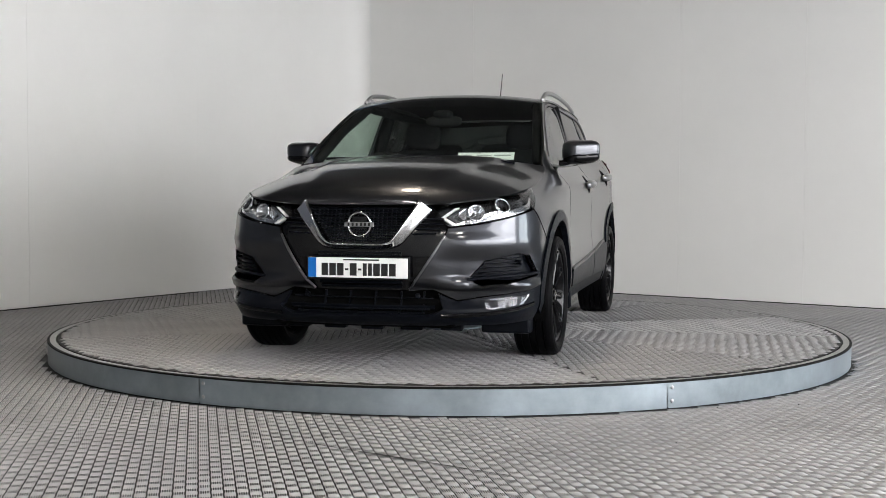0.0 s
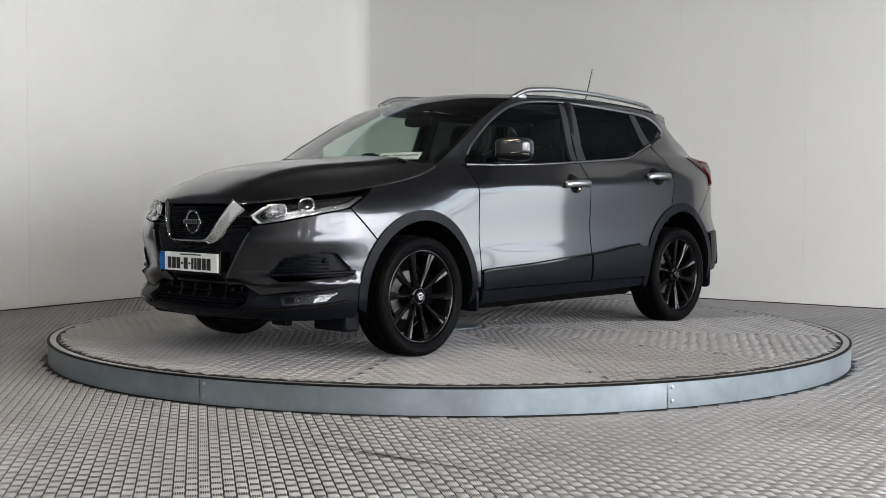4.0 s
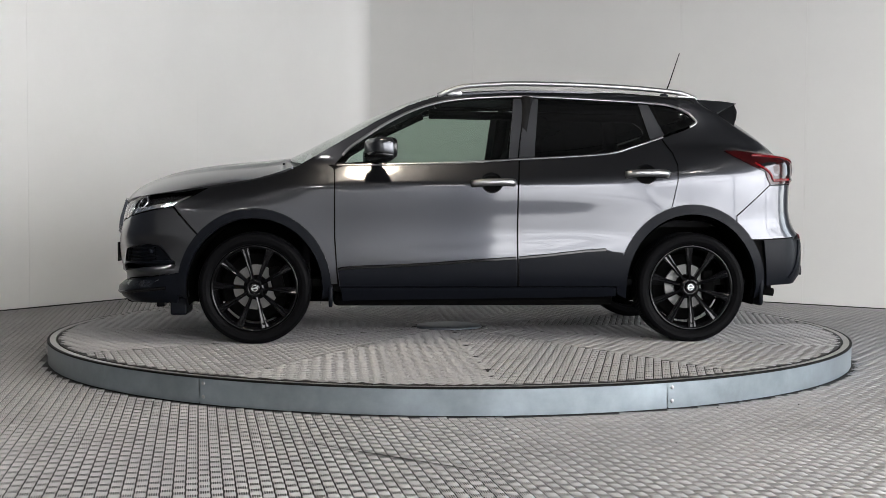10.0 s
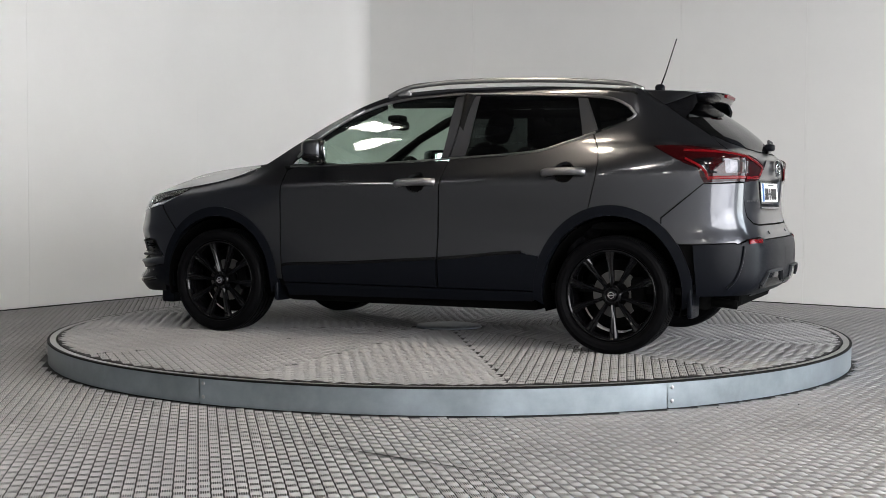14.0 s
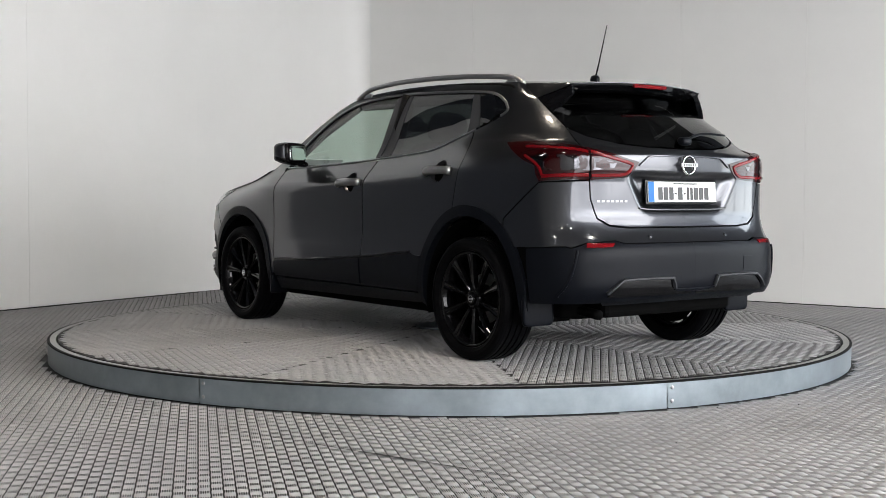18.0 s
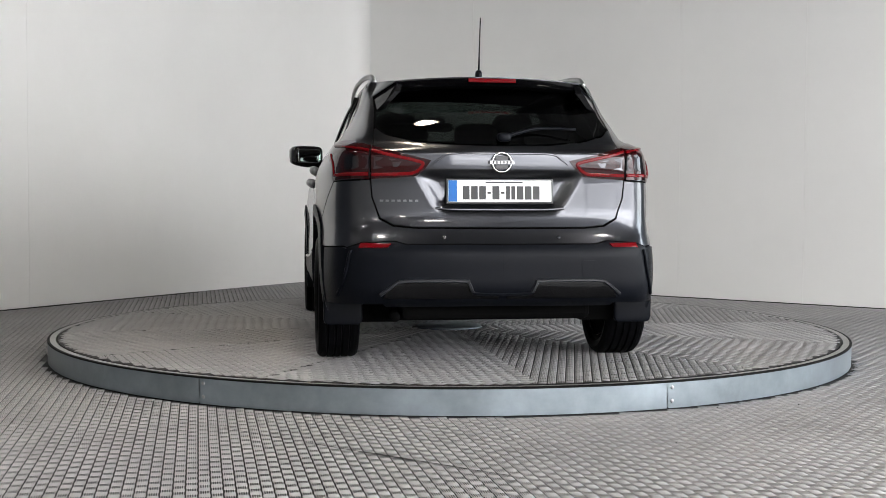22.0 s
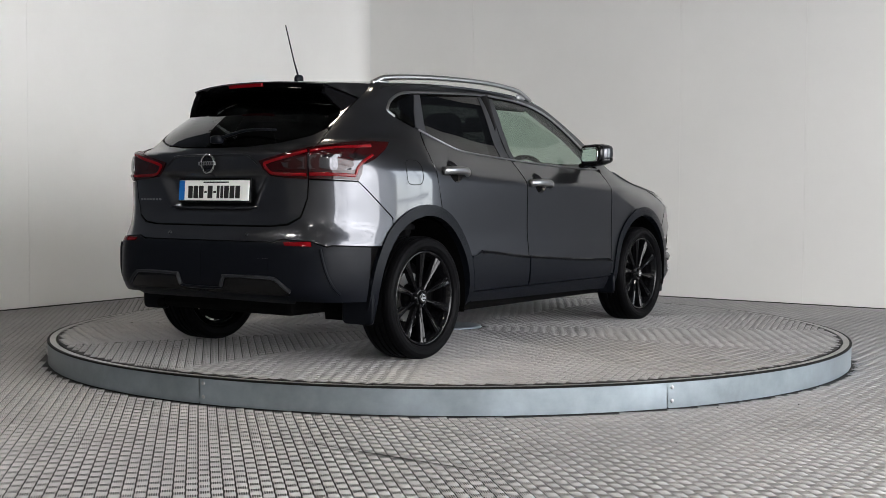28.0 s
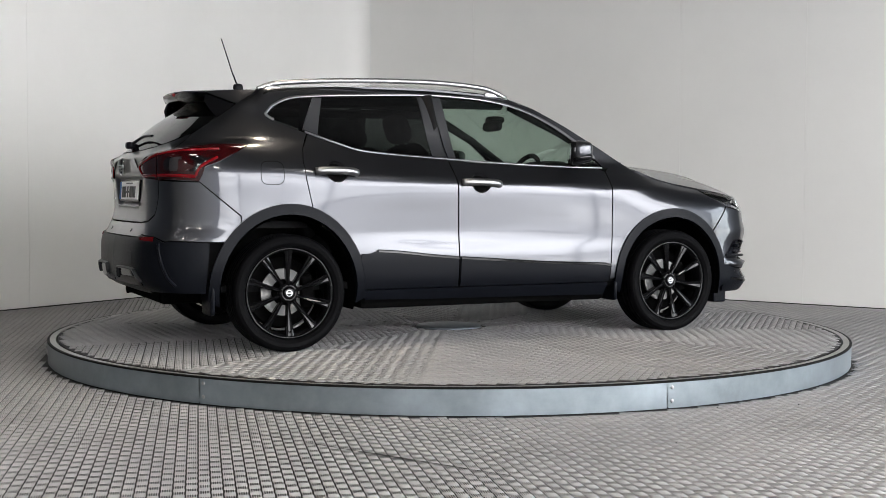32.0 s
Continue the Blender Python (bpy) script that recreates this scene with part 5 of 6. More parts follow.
def make_wheel(x, side, turn):
    m = pose(x, side * 0.784, 0.335, 0, turn, 0 if side > 0 else 180)
    wheel = part("wheel", lathe([(0.060, 0.030), (0.060, 0.060), (0.050, 0.072), (0.036, 0.076), (0.034, 0.070), (0.0, 0.070)], 40), M_RIM, car, "gloss black ten-spoke alloy wheel", smooth=True)
    wheel.matrix_basis = m
    part("tyre", lathe(TYRE, 96, closed=True), M_TYRE, wheel, "black low-profile tyre")
    part("rim_barrel", lathe(BARREL, 80, closed=True), M_RIM, wheel, smooth=True)
    part("brake_disc", lathe([(0.075, -0.018), (0.136, -0.018), (0.136, -0.034), (0.075, -0.034)], 56, closed=True), M_DISC, wheel, "bare steel brake disc")
    part("disc_bell", lathe([(0.02, 0.028), (0.072, 0.026), (0.076, -0.030), (0.0, -0.030)], 40), M_SHELL, wheel, smooth=True)
    part("brake_caliper", blob((-0.132, -0.014, 0.0), (0.075, 0.07, 0.19), 0.4, 0.4, 16, 10), M_SHELL, wheel, smooth=True)
    part("backplate", lathe([(0.0, -0.06), (0.20, -0.06), (0.215, -0.08), (0.0, -0.08)], 40), M_SHELL, wheel)
    # one spoke, turned ten times
    bm = bmesh.new()
    rows = []
    for r, w, y, d in ((0.040, 0.011, 0.066, 0.030), (0.085, 0.0100, 0.069, 0.034), (0.14, 0.0135, 0.076, 0.034), (0.20, 0.0195, 0.083, 0.030), (0.243, 0.0255, 0.088, 0.026), (0.254, 0.0285, 0.0885, 0.02)):
        rows.append([bm.verts.new((sgn * ww, yy, r)) for sgn, ww, yy in ((-1, w * 1.1, y - d), (-1, w, y - 0.006), (-1, w * 0.55, y), (1, w * 0.10, y - 0.004), (1, w * 0.55, y), (1, w, y - 0.006), (1, w * 1.1, y - d))])
    for a, b in zip(rows, rows[1:]):
        for j in range(len(a) - 1):
            bm.faces.new((a[j], a[j + 1], b[j + 1], b[j]))
        bm.faces.new((a[-1], a[0], b[0], b[-1]))
    bm.faces.new(rows[0])
    bm.faces.new(rows[-1])
    bmesh.ops.recalc_face_normals(bm, faces=bm.faces)
    spoke = part("spoke", bm, M_RIM, wheel)
    for k in range(1, 10):
        o = new("spoke", spoke.data)
        o.parent = wheel
        o.matrix_basis = Matrix.Rotation(radians(36 * k), 4, "Y")
    for k in range(5):
        a = radians(72 * k + 18)
        part("wheel_nut", lathe([(0.0095, 0.05), (0.0095, 0.074), (0.006, 0.079), (0.0, 0.079)], 6), M_SHELL, wheel).matrix_basis = Matrix.Translation((0.050 * math.cos(a), 0, 0.050 * math.sin(a)))
    part("centre_cap", lathe([(0.030, 0.070), (0.030, 0.0805), (0.026, 0.0825), (0.0, 0.0825)], 32), M_GLOSSBLK, wheel, smooth=True)
    part("cap_ring", lathe([(0.0145, 0.082), (0.0145, 0.0845), (0.0190, 0.0845), (0.0190, 0.082)], 32, closed=True), M_CHROME, wheel)
    part("cap_bar", boxed(0, 0.0845, 0, 0.040, 0.003, 0.008), M_CHROME, wheel)
    part("valve", tube([(0, 0.085, -0.222), (0, 0.10, -0.212)], 0.004), M_SHELL, wheel)
    return wheel


make_wheel(1.323, 1, 14)
make_wheel(-1.323, 1, 3)
make_wheel(1.323, -1, 9)
make_wheel(-1.323, -1, 1)
for side in (1, -1):
    part("mud_flap", mirrored(blob((-1.765, 0.772, 0.345), (0.028, 0.205, 0.25), 0.25, 0.25, 16, 10), side), M_CLAD, car, "black rubber mud flap", smooth=True)
    part("mud_flap", mirrored(blob((0.872, 0.81, 0.285), (0.025, 0.17, 0.13), 0.25, 0.25, 16, 10), side), M_CLAD, car, "black rubber mud flap", smooth=True)

# ---------------------------------------------------------------- flanks: handles, mirrors, rails
_doors = {o.name: o for o in car.children if o.name.startswith(("front_door", "rear_door"))}
for side, fd, rd in ((1, _doors["front_door"], _doors["rear_door"]), (-1, _doors["front_door.001"], _doors["rear_door.001"])):
    for x0, z0, holder in ((*CUPS[0], fd), (*CUPS[1], rd)):
        skin_panel("handle_cup", cup_outline(x0, z0), M_PAINT, holder, out=0.0, gap=0, thick=0.003, grid=0.012, side=side,
                   dish=lambda s, z, x0=x0, z0=z0: -0.052 * max(0.0, 1 - (((s - sx(x0, 0)[0]) / 0.066) ** 2 + ((z - z0) / 0.061) ** 2)) ** 0.35)
        pts = []
        for f in np.linspace(-1, 1, 15):
            p, n = spot(*sx(x0 - 0.005 - 0.128 * f, z0 - 0.006 + 0.004 * f), 0.030 - 0.024 * abs(f) ** 4, side)
            pts.append(p)
        part("door_handle", tube(pts, 0.0195, 14, squash=1.20), M_HANDLE, holder, "satin grey bar door handle", smooth=True)
    # mirror
    def nose(x, y, z):
        f = (x + 0.06) / 0.12
        g = max(0.0, y / 0.12)
        return (x, y * (1 - 0.25 * f * f), z * (1 - 0.30 * f * f) * (1 - 0.22 * g * g) + 0.012 * f + 0.010 * g)
    mm = pose(0.580, 0.915, 1.160, 0, 0, 25)
    mirror = part("door_mirror", mirrored(blob((0.008, 0, 0), (0.125, 0.240, 0.150), 0.42, 0.42, 28, 18, mm, nose), side), M_PAINT, car, "grey door mirror with silver strip", smooth=True)
    part("mirror_base", mirrored(blob((0.009, 0, -0.043), (0.130, 0.236, 0.070), 0.55, 0.45, 24, 12, mm, nose), side), M_GLOSSBLK, mirror, smooth=True)
    part("mirror_bezel", mirrored(blob((-0.040, 0, 0.002), (0.066, 0.230, 0.142), 0.42, 0.4, 24, 12, mm, nose), side), M_GLOSSBLK, mirror, smooth=True)
    part("mirror_arm", mirrored(tube(smooth_path([(0.60, 0.775, 1.095), (0.595, 0.82, 1.098), (0.585, 0.87, 1.118)], 4), 0.030, 12, squash=0.6), side), M_GLOSSBLK, mirror, smooth=True)
    part("mirror_glass", mirrored(blob((0, 0, 0), (0.010, 0.176, 0.100), 0.35, 0.35, 24, 12, mm @ pose(-0.071, 0, 0.006, 0, 4, 0)), side), mat("mirror_silver", (0.85, 0.86, 0.87), 0.02, metal=1.0) if side > 0 else bpy.data.materials["mirror_silver"], mirror, "mirror glass", smooth=True)
    part("indicator_strip", mirrored(tube([mm @ Vector(p) for p in ((0.063, -0.05, -0.010), (0.061, 0.02, -0.012), (0.046, 0.072, -0.013), (0.018, 0.101, -0.014), (-0.02, 0.108, -0.014))], 0.005, 8, squash=0.8), side), M_SATIN, mirror, "silver indicator strip")
    # roof rail
    rail = [(0.215, 0.600, 1.512), (0.13, 0.600, 1.548), (0.044, 0.600, 1.570), (-0.131, 0.600, 1.584), (-0.306, 0.599, 1.590), (-0.655, 0.597, 1.586), (-1.0, 0.594, 1.571), (-1.278, 0.588, 1.548), (-1.36, 0.585, 1.530), (-1.42, 0.583, 1.505)]
    bm = tube([(p[0], p[1] * side, p[2]) for p in smooth_path(rail, 4)], 0.013, 12, squash=1.15)
    part("roof_rail", bm, M_SATIN, car, "satin aluminium roof rail", smooth=True)
    for x, z in ((0.11, 1.528), (-1.33, 1.512)):
        part("rail_foot", blob((x, side * 0.592, z), (0.10, 0.022, 0.034), 0.5, 0.5, 14, 8), M_SATIN, car, smooth=True)
    # black roof channel
    skin_strip("roof_channel", [sx(x, z - 0.004) for x, z in ROOF_EDGE[5:]], 0.012, M_BLACKGAP, car, side=side, height=0.002)
skin_strip("fuel_flap", [(sx(-1.425, 0)[0] + 0.066 * math.copysign(abs(math.cos(a)) ** 0.55, math.cos(a)), 1.015 + 0.066 * math.copysign(abs(math.sin(a)) ** 0.55, math.sin(a))) for a in np.linspace(0.01, 2 * math.pi + 0.01, 33)], 0.0035, M_BLACKGAP, car, side=-1, height=0.0012)

# ---------------------------------------------------------------- nose
HEAD = [fy(0.388, 0.782), fy(0.41, 0.835), fy(0.50, 0.856), fy(0.60, 0.870), fy(0.695, 0.887), sx(1.80, 0.909), sx(1.66, 0.931), sx(1.612, 0.939), sx(1.70, 0.888), sx(1.815, 0.827), fy(0.80, 0.806), fy(0.72, 0.778), fy(0.61, 0.754), fy(0.46, 0.734)]
for side in (1, -1):
    lamp = skin_panel("headlight", HEAD, M_HOUSING, car, "clear headlight with chrome reflectors", out=-0.040, gap=0.001, thick=-0.036, side=side, grid=0.03)
    cover = skin_panel("lens", HEAD, M_LENS, lamp, "clear headlight lens", out=0.003, gap=0.001, thick=0.005, side=side, grid=0.03)
    cover.visible_shadow = False
    skin_panel("reflector_strip", [fy(0.47, 0.742), fy(0.61, 0.762), fy(0.72, 0.786), fy(0.80, 0.814), sx(1.82, 0.834), sx(1.70, 0.898), sx(1.735, 0.894), sx(1.82, 0.858), fy(0.795, 0.838), fy(0.72, 0.808), fy(0.61, 0.782), fy(0.50, 0.764)],
               M_REFLECTOR, lamp, "bright light guide", out=-0.018, gap=0, thick=0.02, side=side, grid=0.03)
    for a, b, c in ((0.42, 0.44, 0.49), (0.455, 0.478, 0.525)):
        skin_panel("running_light", [fy(a, 0.785), fy(c, 0.834), fy(c + 0.024, 0.838), fy(b, 0.785), fy(c + 0.012, 0.748), fy(c - 0.012, 0.746)], M_PLATE if a < 0.43 else M_CHROME, lamp, "white chevron running light", out=-0.014, gap=0, thick=0.02, side=side, grid=0.03)
    for y, z, r, finish in ((0.595, 0.808, 0.034, M_REFLECTOR), (0.732, 0.848, 0.032, M_SMOKE)):
        bm = lathe([(r * 1.25, 0.020), (r * 1.12, 0.022), (r * 1.0, 0.006), (r * 0.6, -0.004), (0.0, -0.006)], 28, "Z")
        part("reflector_bowl", on_skin(bm, *fy(y, z), -0.034, side), finish, lamp, smooth=True)
        bm = lathe([(r * 1.12, 0.018), (r * 1.16, 0.026), (r * 1.34, 0.024), (r * 1.34, 0.012)], 32, "Z", closed=True)
        part("reflector_ring", on_skin(bm, *fy(y, z), -0.034, side), M_CHROME, lamp, smooth=True)
        bm = blob((0, 0, 0.004), (r * 1.3, r * 1.3, r * 0.9), 1, 1, 20, 10)
        part("projector", on_skin(bm, *fy(y, z), -0.034, side), M_GLOSSBLK if finish == M_SMOKE else M_CHROME, lamp, smooth=True)
    for k in range(8):
        w = math.pi / 4 * k + 0.2
        bm = boxed(0, 0, 0, 0.015, 0.022, 0.006, 0.002, m=pose(0.024 * math.cos(w), 0.024 * math.sin(w), 0.006, -28 * math.sin(w), 28 * math.cos(w), math.degrees(w)), segments=1)
        part("reflector_facet", on_skin(bm, *fy(0.595, 0.808), -0.032, side), M_CHROME if k % 2 else M_REFLECTOR, lamp)
    for k in range(5):
        bm = boxed(0, 0, 0, 0.022, 0.030, 0.010, 0.003, m=pose(0, 0, 0, 22 - 9 * k, 18 - 8 * k, 20), segments=1)
        part("reflector_facet", on_skin(bm, *fy(0.650 + 0.022 * k, 0.796 + 0.006 * k), -0.026, side), M_REFLECTOR, lamp)
    skin_panel("reflector_panel", [fy(0.505, 0.796), fy(0.53, 0.836), fy(0.565, 0.842), fy(0.555, 0.79), fy(0.53, 0.775)], M_REFLECTOR, lamp, out=-0.026, gap=0, thick=0.01, side=side, grid=0.02,
               dish=lambda s, z: -0.006 * abs(math.sin(z * 260)))
    # side pocket with its slats
    pk = skin_panel("side_intake", pocket, M_CLAD, car, "black side intake", out=-0.038, gap=-0.004, thick=-0.036, side=side, grid=0.03)
    for z in (0.478, 0.50, 0.522, 0.544, 0.566):
        skin_strip("slat", [fy(0.59 + (z - 0.478) * 0.6, z), fy(0.70, z + 0.004), fy(0.80, z + 0.008)], 0.007, M_CLAD, pk, side=side, height=0.02, out=-0.036)
    skin_strip("intake_lip", [fy(0.545, 0.470), fy(0.62, 0.477), fy(0.72, 0.484), fy(0.845, 0.492)], 0.016, M_CLAD, pk, side=side, height=0.014, out=-0.012)
    bm = lathe([(0.013, -0.02), (0.013, 0.012), (0.010, 0.016), (0.0, 0.016)], 16, "Z")
    part("parking_sensor", on_skin(bm, *fy(0.79, 0.552), -0.02, side), M_CLAD, pk, smooth=True)
    # fog lamp
    FOG = [fy(0.610, 0.362), fy(0.640, 0.318), fy(0.79, 0.338), fy(0.815, 0.385), fy(0.72, 0.377)]
    fog = skin_panel("fog_lamp", FOG, M_REFLECTOR, car, "clear fog lamp with bright reflector", out=0.006, gap=0, thick=0.01, side=side, grid=0.02, dish=lambda s, z: -0.012 * abs(math.sin(s * 90)))
    c2 = skin_panel("lens", FOG, M_LENS, fog, out=0.013, gap=0, thick=0.004, side=side)
    c2.visible_shadow = False
    bm = lathe([(0.024, 0.0), (0.022, 0.006), (0.012, 0.002), (0.0, 0.002)], 20, "Z")
    part("bulb_bowl", on_skin(bm, *fy(0.755, 0.354), 0.005, side), M_GLOSSBLK, fog, smooth=True)
    skin_strip("grille_edge_strip", [fy(0.440, 0.692), fy(0.36, 0.565), fy(0.275, 0.438), fy(0.255, 0.416)], 0.012, M_DLO, car, side=side, height=0.007, out=-0.004, label="satin silver grille edge strip")
    bm = lathe([(0.013, -0.01), (0.013, 0.006), (0.010, 0.009), (0.0, 0.009)], 16, "Z")
    part("parking_sensor", on_skin(bm, *fy(0.30, 0.385), 0.0, side), M_CLAD, car, smooth=True)

# the V of chrome, slats and mesh of the grille


def swept_bar(name, path, widths, height, material, parent, label="", out=0.0):
    """A rounded bar over both halves of the nose, its width changing along the path."""
    p = np.array(smooth_path([(*a, w) for a, w in zip(path, widths)], 8))
    pos, nor = at(SKIN, p[:, 0], p[:, 1]), at(NORM, p[:, 0], p[:, 1])
    pos = np.concatenate([pos[:0:-1] * [1, -1, 1], pos])
    nor = np.concatenate([nor[:0:-1] * [1, -1, 1], nor])
    wide = np.concatenate([p[:0:-1, 2], p[:, 2]])
    tan = np.gradient(pos, axis=0)
    tan /= np.linalg.norm(tan, axis=1, keepdims=True)
    acr = np.cross(nor, tan)
    bm = bmesh.new()
    prev = None
    for i in range(len(pos)):
        row = []
        for a, h in ((0.5, -0.2), (0.48, 0.85), (0.42, 1.0), (0.30, 0.95), (0.1, 0.68), (-0.1, 0.44), (-0.3, 0.24), (-0.42, 0.15), (-0.5, -0.2)):
            row.append(bm.verts.new(pos[i] + acr[i] * wide[i] * a + nor[i] * (out + height * h)))
        if prev:
            for k in range(8):
                bm.faces.new((prev[k], prev[k + 1], row[k + 1], row[k]))
        else:
            bm.faces.new(row)
        prev = row
    bm.faces.new(prev)
    bmesh.ops.recalc_face_normals(bm, faces=bm.faces)
    return part(name, bm, material, parent, label, smooth=True)


swept_bar("grille_vee", [fy(0, 0.634), fy(0.10, 0.634), fy(0.160, 0.640), fy(0.205, 0.668), fy(0.265, 0.745), fy(0.325, 0.822), fy(0.338, 0.840)], [0.028, 0.028, 0.032, 0.050, 0.064, 0.080, 0.084], 0.040, M_CHROME, grille, "broad chrome V-shaped grille bar", out=-0.010)
for z in np.arange(0.664, 0.835, 0.0135):
    w = 0.150 + (z - 0.655) * 0.78
    skin_strip("slat", [fy(0.0, z), fy(w * 0.5, z), fy(min(w, 0.30), z)], 0.0050, M_CLAD, grille, both=True, height=0.014, out=-0.016)
for y in np.arange(0.02, 0.30, 0.024):
    z0 = max(0.658, 0.655 + (y - 0.150) / 0.78)
    for side in (1, -1):
        skin_strip("mesh_rib", [fy(y, z0), fy(y, (z0 + 0.83) / 2), fy(y, 0.832)], 0.004, M_CLAD, grille, side=side, height=0.011, out=-0.016)
for k, z in enumerate((0.70, 0.725, 0.75, 0.775)):
    y0 = 0.275 + (z - 0.70) * 0.75
    for side in (1, -1):
        skin_strip("slat", [fy(y0, z), fy(y0 + 0.05, z + 0.002), fy(min(0.435, y0 + 0.12), z + 0.004)], 0.008, M_CLAD, grille, side=side, height=0.012, out=-0.016)
for z in (0.425, 0.445, 0.590, 0.604):
    skin_strip("slat", [fy(0, z), fy(0.12, z), fy(0.22, z)], 0.007, M_CLAD, grille, both=True, height=0.012, out=-0.016)
for z in (0.30, 0.325, 0.35, 0.375):
    skin_strip("intake_slat", [fy(0, z), fy(0.2, z), fy(0.40 - abs(z - 0.36), z)], 0.007, M_CLAD, lower, both=True, height=0.016, out=-0.030)
for side in (1, -1):
    skin_strip("lip", [fy(0.42, 0.29), fy(0.6, 0.297), fy(0.75, 0.315), sx(1.85, 0.335)], 0.020, M_GLOSSBLK, lower, side=side, height=0.008, out=0.003)


skin_panel("intake_back", [fy(0, 0.41), fy(0.42, 0.41), fy(0.45, 0.33), fy(0.38, 0.28), fy(0, 0.28)], M_SHELL, lower, both=True, out=-0.055, gap=0, thick=0)
for y in (0.07, 0.21, 0.33):
    for side in (1, -1):
        skin_strip("intake_rib", [fy(y, 0.285), fy(y, 0.35), fy(y, 0.405)], 0.010, M_CLAD, lower, side=side, height=0.016, out=-0.045)


def badge(name, x, z, r, turn, holder):
    """Round chrome ring with a bar across."""
    m = pose(x, 0, z, 0, 0, turn)
    ring = lathe([(r * 0.80, 0.0), (r * 0.82, 0.010), (r * 0.91, 0.014), (r, 0.009), (r * 1.0, 0.0)], 40, closed=True)
    bmesh.ops.transform(ring, matrix=m, verts=ring.verts)
    b = part(name, ring, M_CHROME, holder, "round chrome badge with a crossbar", smooth=True)
    part("badge_back", boxed(0, 0.002, 0, r * 1.2, 0.004, r * 1.2, 0.001, m=m), M_GLOSSBLK, b)
    part("badge_bar", boxed(0, 0.012, 0, r * 2.35, 0.008, r * 0.36, 0.002, m=m), M_SATIN, b)
    for k in range(6):
        part("badge_mark", boxed((k - 2.5) * r * 0.33, 0.0165, 0, r * 0.16, 0.002, r * 0.24, m=m), M_INK, b)
    return b


badge("badge", 2.208, 0.745, 0.066, -90, car)
badge("badge", -2.078, 1.058, 0.053, 90, car)


def number_plate(x, z0, z1, turn, lean, label):
    m = pose(x, 0, (z0 + z1) / 2, 0, 0, turn) @ pose(0, 0, 0, lean, 0, 0)
    h = z1 - z0
    plate = part("number_plate", boxed(0, 0, 0, 0.524, 0.010, h, 0.002, m=m), M_PLATE, car, label)
    part("plate_holder", boxed(0, -0.008, 0, 0.548, 0.012, h + 0.022, 0.004, m=m), M_GLOSSBLK, plate)
    part("plate_band", boxed(-0.240 * (1 if turn < 0 else 1) * -1, 0.0055, 0, 0.042, 0.002, h * 0.98, m=m), M_BLUE, plate)
    x0 = 0.19
    for k, w in enumerate((0.034, 0.034, 0.034, 0.018, 0.036, 0.018, 0.020, 0.020, 0.034, 0.034, 0.034)):
        thin = w < 0.019
        part("plate_bar", boxed(x0 - w / 2, 0.0055, -h * 0.08, w, 0.0022, h * (0.10 if thin else 0.62), m=m), M_INK, plate)
        x0 -= w + 0.0075
    part("plate_bar", boxed(-0.02, 0.0055, h * 0.40, 0.19, 0.0022, h * 0.07, m=m), M_INK, plate)
    return plate


number_plate(2.243, 0.476, 0.577, -90, 0, "white plate with blue band and dark bars")
number_plate(-2.041, 0.861, 0.969, 90, 4, "white plate with blue band and dark bars")

